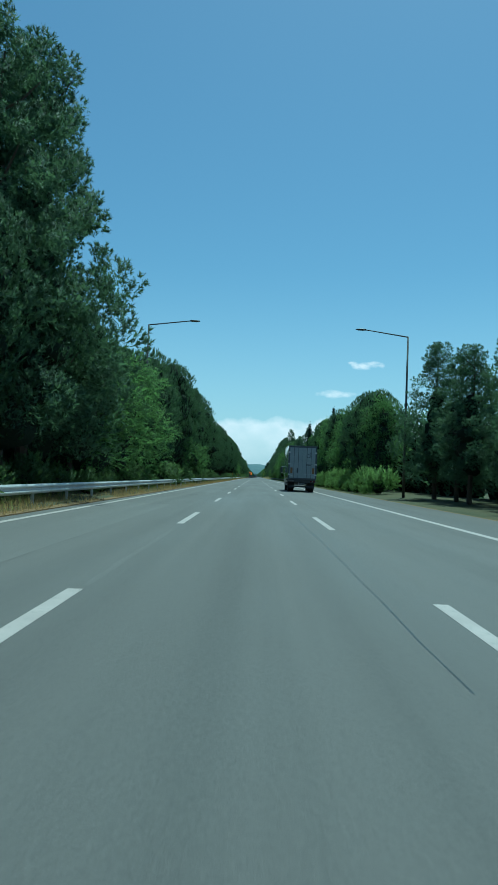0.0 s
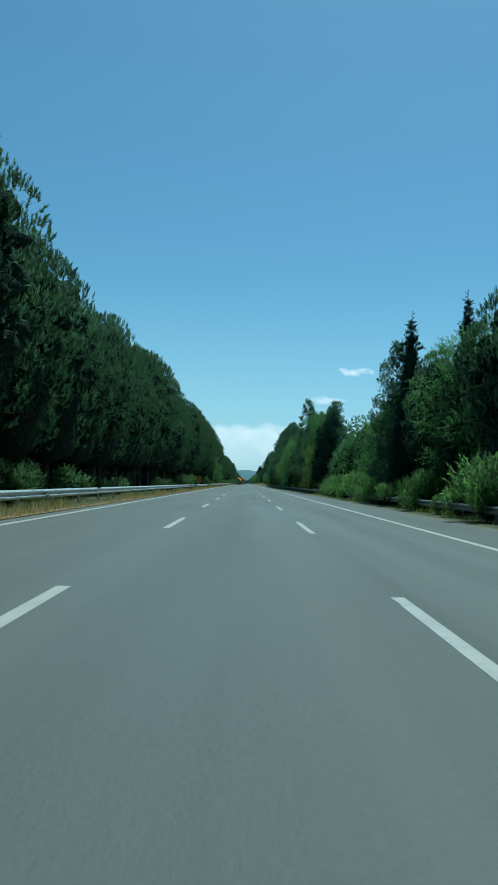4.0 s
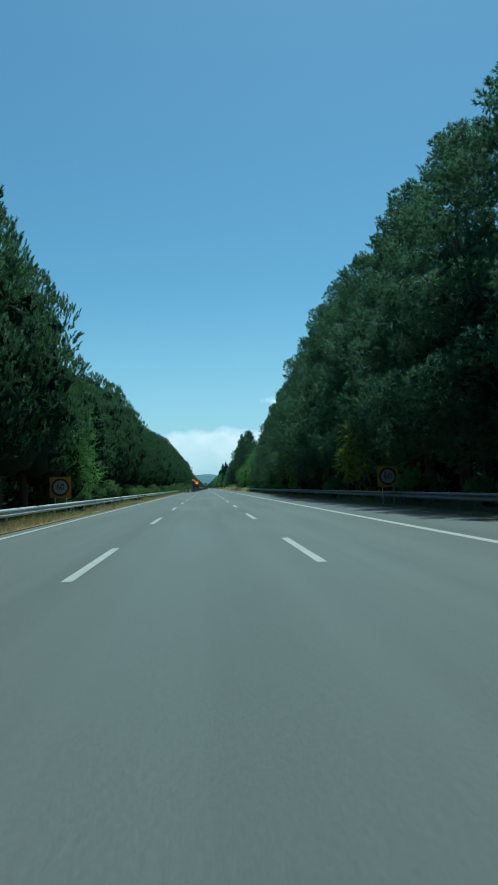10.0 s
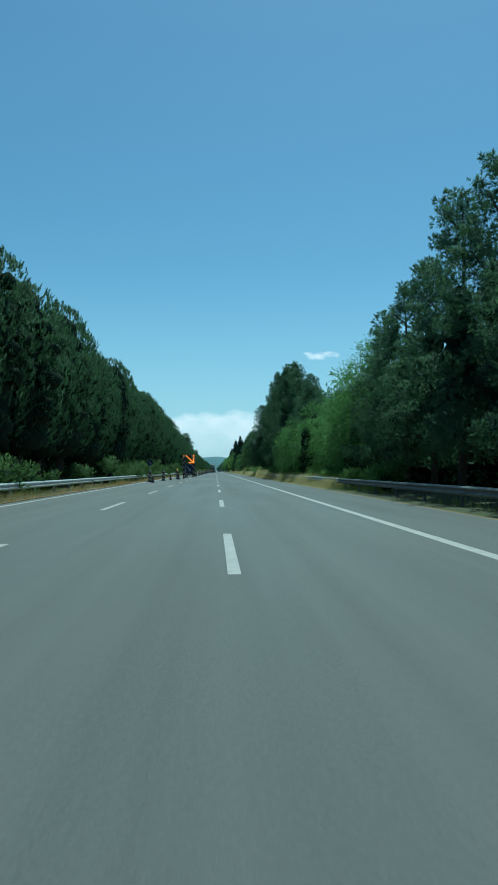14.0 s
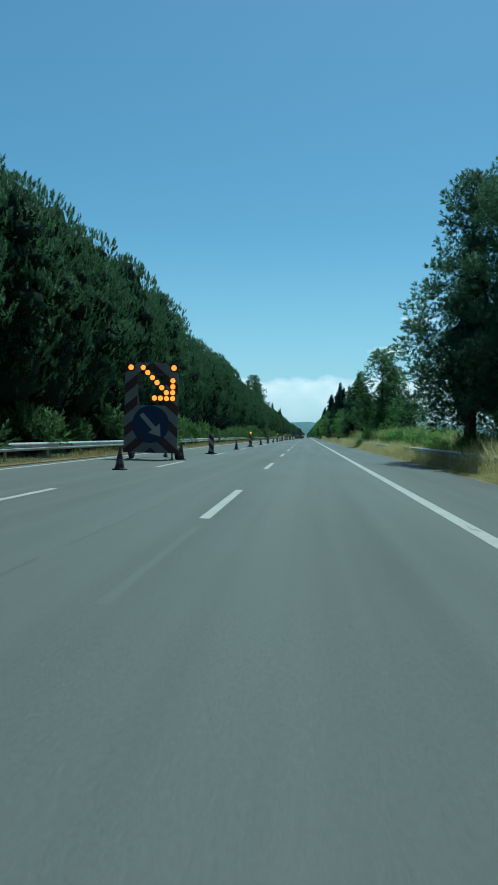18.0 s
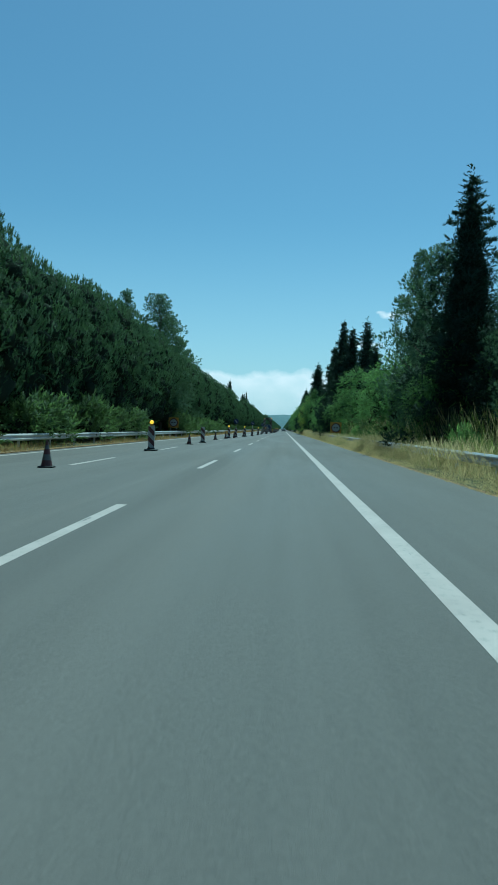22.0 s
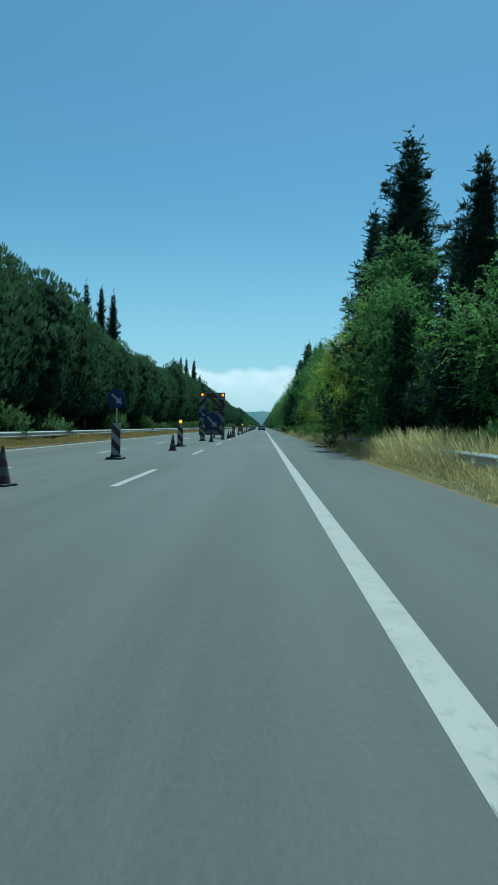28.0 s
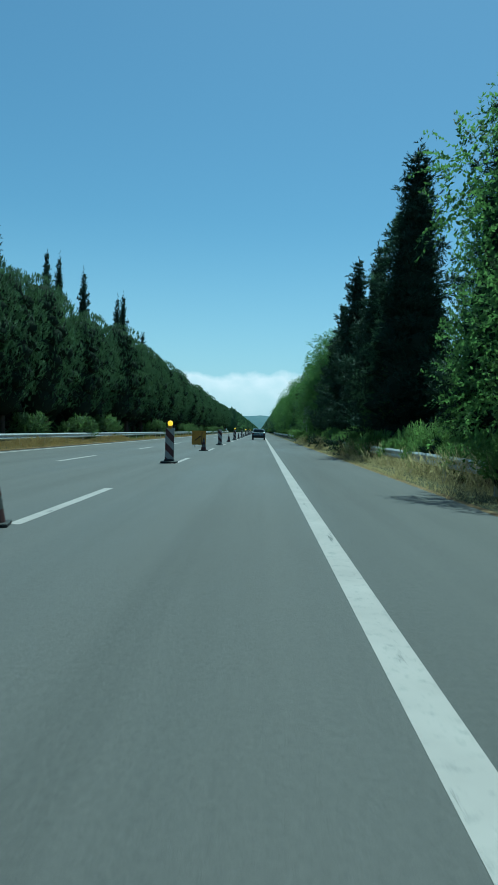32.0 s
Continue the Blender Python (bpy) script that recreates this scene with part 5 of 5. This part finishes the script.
# ---- arrow board trailers ----
def arrow_trailer(x, y, group, arrow_lit):
    t = thing("arrow_trailer", "striped trailer board with %s and blue disc" % ("a lit amber arrow" if arrow_lit else "two lit amber lamps"), "arrow board", group, pose(x, y, 0))
    W, Z0, Z1 = 1.2, 0.3, 4.26
    panels = ((-W, -0.62, Z0, Z1), (0.62, W, Z0, Z1), (-0.62, 0.62, 3.74, Z1), (-0.62, 0.62, Z0, 2.38))
    for x0, x1, z0, z1 in panels:
        board = part("board", box(x0 + 0.002, x1 - 0.002, 0.0, 0.03, z0, z1, 0.004), BOARD_WHITE, t, "white striped board")
        for xa, xb in ((x0, min(x1, 0.0)), (max(x0, 0.0), x1)):
            if xb - xa < 0.05:
                continue
            left = xb <= 0
            rise = 0.85 * (xb - xa) * (1 if left else -1)
            lead = 0.85 * (-abs(xa) if left else -abs(xa))
            bands = [(0.1 + lead + 0.94 * k, 0.1 + lead + 0.44 + 0.94 * k) for k in range(-1, 7)]
            for bm in striped(xa + 0.004, xb - 0.004, z0 + 0.004, z1 - 0.004, bands, rise, -0.006, -0.001):
                part("stripe", bm, BOARD_RED, board)
    for z in (2.72, 2.98, 3.38):
        part("lamp_rail", box(-0.62, 0.62, 0.035, 0.06, z - 0.02, z + 0.02), DARK_STEEL, t)
    for k in (-0.63, 0.63):
        part("upright", box(k - 0.04, k + 0.04, 0.035, 0.1, 0.3, Z1 - 0.1, 0.008), DARK_STEEL, t)
    # amber lamps along the arrow
    on = lathe([(0.115, 0.0), (0.105, 0.035), (0.06, 0.06), (0.01, 0.068)], 20)
    on.transform(Matrix.Rotation(radians(90), 4, "X"))
    lit = mesh_of(on, "lamp", LAMP_ON if arrow_lit else LAMP_OFF)
    rim = mesh_of(ring_plate(0, 0, 0.112, 0.15, -0.02, 0.03, 20), "bezel", BLACK)
    lamps = [(-0.39 + 0.212 * k, 4.04 - 0.217 * k) for k in range(6)] + [(0.95, 2.7), (0.95, 2.96), (0.95, 3.22), (0.95, 3.48), (0.68, 2.7), (0.41, 2.71), (0.14, 2.71)]
    for lx, lz in lamps:
        lamp = laid("lamp", lit, t, lx, -0.03, lz)
        laid("bezel", rim, lamp, 0, 0.012, 0)
    big = lathe([(0.125, 0.0), (0.115, 0.04), (0.07, 0.07), (0.01, 0.08)], 22)
    big.transform(Matrix.Rotation(radians(90), 4, "X"))
    hood = mesh_of(ring_plate(0, 0, 0.122, 0.18, -0.03, 0.02, 22), "bezel", BLACK)
    corner = mesh_of(big, "corner_lamp", LAMP_ON)
    for k in (-0.93, 0.98):
        lamp = laid("corner_lamp", corner, t, k, -0.012, 4.04)
        laid("bezel", hood, lamp, 0, 0.0, 0)
    disc = part("disc", round_plate(0, 1.55, 0.82, -0.05, -0.02, 48), BLUE, t, "large blue disc")
    bm = plate(bar_between(-0.42, 2.0, 0.2, 1.33, 0.2), -0.056, -0.051)
    plate([(0.46, 1.02), (0.42, 1.6), (-0.1, 1.18)], -0.0565, -0.0515, bm)
    part("arrow", bm, WHITE, disc, "white slanting arrow")
    # chassis, wheels, drawbar and stands
    bm = box(-1.15, 1.15, 0.1, 0.2, 0.42, 0.52, 0.01)
    box(-0.7, -0.6, 0.1, 2.6, 0.42, 0.52, 0.01, bm)
    box(0.6, 0.7, 0.1, 2.6, 0.42, 0.52, 0.01, bm)
    tube((-0.6, 2.5, 0.47), (0, 3.6, 0.45), 0.04, 0.04, 8, bm)
    tube((0.6, 2.5, 0.47), (0, 3.6, 0.45), 0.04, 0.04, 8, bm)
    part("chassis", bm, DARK_STEEL, t)
    for k in (-1, 1):
        w = part("wheel", lathe([(0.2, -0.09), (0.29, -0.085), (0.31, -0.04), (0.31, 0.04), (0.29, 0.085), (0.2, 0.09)], 24, "X"), BLACK, t, smooth=True)
        w.matrix_basis = pose(k * 1.06, 0.9, 0.31)
        part("rim", lathe([(0.02, -0.095), (0.19, -0.07), (0.19, 0.07), (0.02, 0.095)], 18, "X"), STEEL, w)
        part("stand", tube((k * 0.95, 0.15, 0.0), (k * 0.95, 0.15, 0.5), 0.035, 0.03, 8), DARK_STEEL, t)
        part("stand_foot", box(k * 0.95 - 0.12, k * 0.95 + 0.12, 0.03, 0.27, 0.0, 0.03, 0.008), DARK_STEEL, t)
    bm = box(-0.05, 0.05, 3.3, 3.4, 0.12, 0.6, 0.01)
    tube((0, 3.35, 0.0), (0, 3.35, 0.14), 0.1, 0.1, 12, bm)
    part("jockey_wheel", bm, DARK_STEEL, t)
    for x0, x1, ya, yb, z in ((-1.0, 1.0, 0.12, 0.16, 0.9), (-1.0, 1.0, 0.12, 0.16, 3.95)):
        part("brace", box(x0, x1, ya, yb, z - 0.03, z + 0.03, 0.005), DARK_STEEL, t)
    return t


arrow_trailer(-5.4, 500.5, "arrow board trailers", True)
arrow_trailer(-1.86, 755.5, "arrow board trailers", False)


# ---- lorry in the outer lane ----
BOX_PAINT = surface("grey_white_box_panel", (0.3, 0.34, 0.38), (0.25, 0.29, 0.33), 0.8, 0.12, fine=6, speck=0.15, coat=1.0)
# white door paint, greyed to carry the shade on the lorry's rear
DOOR_PAINT = surface("shaded_white_door", (0.42, 0.45, 0.47), (0.34, 0.37, 0.39), 1.2, 0.45, fine=9, speck=0.4)
FRAME_GREY = surface("dark_grey_frame", (0.09, 0.1, 0.12), (0.07, 0.075, 0.09), 2, 0.4)
ORANGE = surface("orange_marker_plate", (0.3, 0.15, 0.05), (0.22, 0.12, 0.045), 4, 0.5)
RED_LENS = surface("red_lens", (0.09, 0.012, 0.012), (0.07, 0.01, 0.01), 6, 0.2)
CAB_PAINT = surface("white_cab_paint", (0.6, 0.62, 0.63), (0.52, 0.54, 0.55), 1.5, 0.3, coat=0.4)
m_glass, gn, gl, gb = shader("window_glass")
gb.inputs["Base Color"].default_value = (0.02, 0.03, 0.035, 1)
gb.inputs["Roughness"].default_value = 0.06
GLASS = m_glass


def wheel_set(parent, x, y, r, w, name="wheel"):
    wh = part(name, lathe([(r * 0.62, -w / 2), (r * 0.94, -w / 2), (r, -w / 2 + 0.05), (r, w / 2 - 0.05), (r * 0.94, w / 2), (r * 0.62, w / 2)], 28, "X"), BLACK, parent, smooth=True)
    wh.matrix_basis = pose(x, y, r)
    part("rim", lathe([(0.03, -w / 2 + 0.03), (r * 0.3, -w / 2 + 0.02), (r * 0.6, -w / 2 + 0.09), (r * 0.6, w / 2 - 0.09), (r * 0.3, w / 2 - 0.02), (0.03, w / 2 - 0.03)], 20, "X"), STEEL, wh)
    return wh


lorry = thing("lorry", "grey-white box lorry with closed rear doors, standing in the outer lane", "lorry", "", pose(2.28, 61.9, 0))
HB, ZB, ZT, LB = 1.28, 1.16, 4.17, 6.85
part("box_body", box(-HB, HB, 0.06, LB, ZB, ZT - 0.02, 0.02), BOX_PAINT, lorry, "smooth grey-white box sides")
rim = box(-HB - 0.01, HB + 0.01, 0.0, 0.1, ZT - 0.16, ZT, 0.012)
for k in (-1, 1):
    box(min(k * HB, k * (HB - 0.13)) - (0.01 if k < 0 else 0), max(k * HB, k * (HB - 0.13)) + (0.01 if k > 0 else 0), 0.0, 0.1, ZB - 0.02, ZT - 0.162, 0.012, rim)
box(-HB + 0.132, HB - 0.132, 0.0, 0.1, ZB - 0.02, ZB + 0.1, 0.012, rim)
part("rear_frame", rim, FRAME_GREY, lorry, "dark rear frame")
for k in (-1, 1):
    bm = box(-HB - 0.012 if k < 0 else HB - 0.05, -HB + 0.05 if k < 0 else HB + 0.012, 0.1, LB, ZT - 0.07, ZT, 0.01)
    part("roof_rail", bm, BOX_PAINT, lorry)
for k in (-1, 1):
    x0, x1 = sorted((k * 0.012, k * (HB - 0.135)))
    door = part("rear_door", box(x0, x1, 0.02, 0.06, ZB + 0.105, ZT - 0.17, 0.008), DOOR_PAINT, lorry, "white rear door, darkened for the shade at the back")
    for u in (0.33, 0.67):
        xm = x0 + (x1 - x0) * u
        part("locking_bar", tube((xm, -0.005, ZB + 0.02), (xm, -0.005, ZT - 0.1), 0.017, 0.017, 8), FRAME_GREY, door)
        part("bar_handle", box(xm - 0.2, xm + 0.02, -0.035, -0.015, ZB + 0.42, ZB + 0.46, 0.005), STEEL, door)
    for z in (ZB + 0.4, ZB + 1.35, ZB + 2.4):
        part("hinge", box(*sorted((k * (HB - 0.19), k * (HB + 0.005))), -0.018, 0.0, z - 0.06, z + 0.06, 0.01), STEEL, door)
    part("marker_plate", plate([(k * 0.98 - 0.1, ZB + 0.5), (k * 0.98 + 0.1, ZB + 0.5), (k * 0.98 + 0.1, ZB + 1.02), (k * 0.98 - 0.1, ZB + 1.02)], 0.008, 0.017), ORANGE, door, "orange marker plate")
part("vent", plate(rounded(-0.5, -0.36, ZB + 0.55, ZB + 1.0, 0.05), 0.008, 0.017), FRAME_GREY, lorry, "dark vent in the door")
part("badge", ring_plate(0.52, ZB + 2.1, 0.13, 0.17, 0.008, 0.017, 28), FRAME_GREY, lorry, "dark ring-shaped badge")
part("badge", plate(bar_between(0.67, ZB + 1.95, 0.67, ZB + 2.42, 0.035), 0.007, 0.016), FRAME_GREY, lorry)
for z, w in ((ZB + 1.32, 0.62), (ZB + 1.24, 0.5)):
    part("writing_bar", plate([(0.3, z), (0.3 + w, z), (0.3 + w, z + 0.035), (0.3, z + 0.035)], 0.008, 0.017), FRAME_GREY, lorry)
for x in (-0.98, -0.8):
    part("sticker", round_plate(x, ZB + 0.3, 0.07, 0.01, 0.017, 20), STEEL, lorry, "round pale sticker")
ch = box(-0.45, -0.33, 0.2, 8.6, 0.72, 1.0, 0.01)
box(0.33, 0.45, 0.2, 8.6, 0.72, 1.0, 0.01, ch)
for y in (0.3, 1.6, 3.4, 5.2, 6.8):
    box(-1.15, 1.15, y, y + 0.12, 1.0, ZB - 0.02, 0.005, ch)
part("chassis", ch, DARK_STEEL, lorry)
part("underrun_bar", box(-1.15, 1.15, 0.12, 0.22, 0.42, 0.58, 0.02), DARK_STEEL, lorry)
part("cross_member", box(-1.22, 1.22, 0.06, 0.2, 0.86, ZB - 0.03, 0.01), DARK_STEEL, lorry)
for k in (-1, 1):
    part("underrun_bracket", box(k * 0.4 - 0.03, k * 0.4 + 0.03, 0.14, 0.2, 0.56, 0.88, 0.005), DARK_STEEL, lorry)
    lamp = part("tail_lamp", box(k * 0.95 - 0.2, k * 0.95 + 0.2, 0.02, 0.06, 0.9, 1.04, 0.015), RED_LENS, lorry, "red tail lamp")
    part("reflector", box(k * 0.95 - 0.05, k * 0.95 + 0.05, 0.005, 0.018, 0.94, 1.0, 0.004), WHITE, lamp)
    flap = box(*sorted((k * 0.62, k * 1.2)), 1.15, 1.18, 0.28, 0.95, 0.005)
    part("mud_flap", flap, BLACK, lorry)
    for y in (1.8,):
        wheel_set(lorry, k * 1.07, y, 0.48, 0.26)
        wheel_set(lorry, k * 0.78, y, 0.48, 0.26)
    wheel_set(lorry, k * 1.05, 7.6, 0.48, 0.28)
    part("side_guard", box(*sorted((k * 1.18, k * 1.22)), 2.6, 6.4, 0.55, 0.67, 0.01), STEEL, lorry)
    part("side_guard", box(*sorted((k * 1.18, k * 1.22)), 2.6, 6.4, 0.85, 0.97, 0.01), STEEL, lorry)
    for y in (2.9, 4.5, 6.1):
        part("guard_bracket", box(*sorted((k * 1.13, k * 1.179)), y, y + 0.08, 0.5, 1.05, 0.005), DARK_STEEL, lorry)
strip = part("reflective_strip", box(-1.16, -0.72, -0.012, -0.002, 0.92, 1.02, 0.004), BOARD_WHITE, lorry, "pale strip of unreadable characters")
for k in range(7):
    part("writing_bar", box(-1.13 + 0.058 * k, -1.095 + 0.058 * k, -0.016, -0.012, 0.945, 0.995), BLACK, strip)
plate_obj = part("number_plate", box(-0.26, 0.26, 0.085, 0.1, 0.66, 0.78, 0.004), WHITE, lorry)
part("plate_bracket", box(-0.26, 0.26, 0.102, 0.14, 0.62, 0.9, 0.004), DARK_STEEL, lorry)
for k in range(5):
    part("writing_bar", box(-0.2 + 0.085 * k, -0.15 + 0.085 * k, 0.081, 0.085, 0.69, 0.75), BLACK, plate_obj)
cab = bmesh.new()
prof = [(7.15, 0.55), (9.0, 0.55), (9.05, 1.6), (8.75, 2.85), (8.4, 3.05), (7.15, 3.05)]
ends = [[cab.verts.new((sx * 1.22, y, z)) for y, z in prof] for sx in (-1, 1)]
cab.faces.new(ends[0])
cab.faces.new(ends[1][::-1])
for i in range(len(prof)):
    j = (i + 1) % len(prof)
    cab.faces.new((ends[0][j], ends[0][i], ends[1][i], ends[1][j]))
bmesh.ops.recalc_face_normals(cab, faces=cab.faces[:])
bmesh.ops.bevel(cab, geom=cab.edges[:], offset=0.07, segments=3, profile=0.5, affect="EDGES")
cab_ob = part("cab", cab, CAB_PAINT, lorry, "white cab")
part("windscreen", box(-1.1, 1.1, 8.93, 8.96, 1.75, 2.7, 0.01), GLASS, cab_ob)
for k in (-1, 1):
    part("side_window", box(*sorted((k * 1.215, k * 1.235)), 7.75, 8.6, 1.75, 2.6, 0.008), GLASS, cab_ob)
    mirror = part("mirror", box(*sorted((k * 1.42, k * 1.64)), 8.72, 8.84, 1.75, 2.35, 0.04), FRAME_GREY, cab_ob, "large dark door mirror")
    bm = tube((k * 1.2, 8.7, 2.4), (k * 1.54, 8.78, 2.36), 0.018, 0.018, 8)
    tube((k * 1.2, 8.7, 1.7), (k * 1.54, 8.78, 1.74), 0.018, 0.018, 8, bm)
    part("mirror_arm", bm, STEEL, mirror)

# ---- car ahead in the outer lane ----
CAR_PAINT = surface("silver_green_car_paint", (0.2, 0.23, 0.23), (0.17, 0.2, 0.2), 2, 0.25, 0.4, coat=0.6)


def hatchback(x, y):
    t = thing("car", "dark silver hatchback seen from behind in the outer lane", "car", "", pose(x, y, 0))
    side = [(0.05, 0.42), (0.02, 0.62), (0.1, 0.92), (0.3, 1.0), (0.62, 1.42), (1.0, 1.48), (2.0, 1.49), (2.5, 1.42), (3.1, 0.98), (3.9, 0.86), (4.1, 0.66), (4.12, 0.42), (3.9, 0.28), (0.2, 0.28)]
    bm = bmesh.new()
    rows = []
    for u in (-1, -0.94, -0.7, 0.7, 0.94, 1):
        rows.append([bm.verts.new((0.87 * u * (1 - (0.16 * max(0, (z - 0.9) / 0.6))), yy + (0.04 if abs(u) > 0.9 else 0) * (1 if yy < 2 else -1), z - (0.05 if abs(u) == 1 and z > 1 else 0))) for yy, z in side])
    for a, b in zip(rows, rows[1:]):
        for i in range(len(side)):
            j = (i + 1) % len(side)
            bm.faces.new((a[i], a[j], b[j], b[i]))
    bm.faces.new(rows[0][::-1])
    bm.faces.new(rows[-1])
    bmesh.ops.recalc_face_normals(bm, faces=bm.faces[:])
    part("body", bm, CAR_PAINT, t, smooth=False)
    gl_ = bmesh.new()
    gl_.faces.new([gl_.verts.new(c) for c in ((-0.68, 0.285, 1.03), (0.68, 0.285, 1.03), (0.6, 0.565, 1.385), (-0.6, 0.565, 1.385))])
    bmesh.ops.solidify(gl_, geom=gl_.faces[:], thickness=-0.02)
    part("rear_window", gl_, GLASS, t)
    for k in (-1, 1):
        part("tail_lamp", box(*sorted((k * 0.6, k * 0.84)), 0.01, 0.16, 0.72, 0.92, 0.02), RED_LENS, t, "red tail lamp")
        part("side_mirror", box(*sorted((k * 0.86, k * 1.02)), 2.75, 2.9, 0.92, 1.06, 0.03), CAR_PAINT, t)
        part("side_window", box(*sorted((k * 0.775, k * 0.8)), 0.75, 2.5, 1.05, 1.34, 0.01), GLASS, t)
        for yy in (0.75, 3.3):
            wheel_set(t, k * 0.76, yy, 0.31, 0.2)
    part("bumper", box(-0.84, 0.84, -0.03, 0.14, 0.4, 0.62, 0.05), BLACK, t, "dark bumper")
    np_ = part("number_plate", box(-0.26, 0.26, 0.0, 0.03, 0.68, 0.79, 0.004), WHITE, t)
    for k in range(5):
        part("writing_bar", box(-0.2 + 0.085 * k, -0.15 + 0.085 * k, -0.003, 0.001, 0.71, 0.76), BLACK, np_)
    return t


hatchback(2.7, 861)
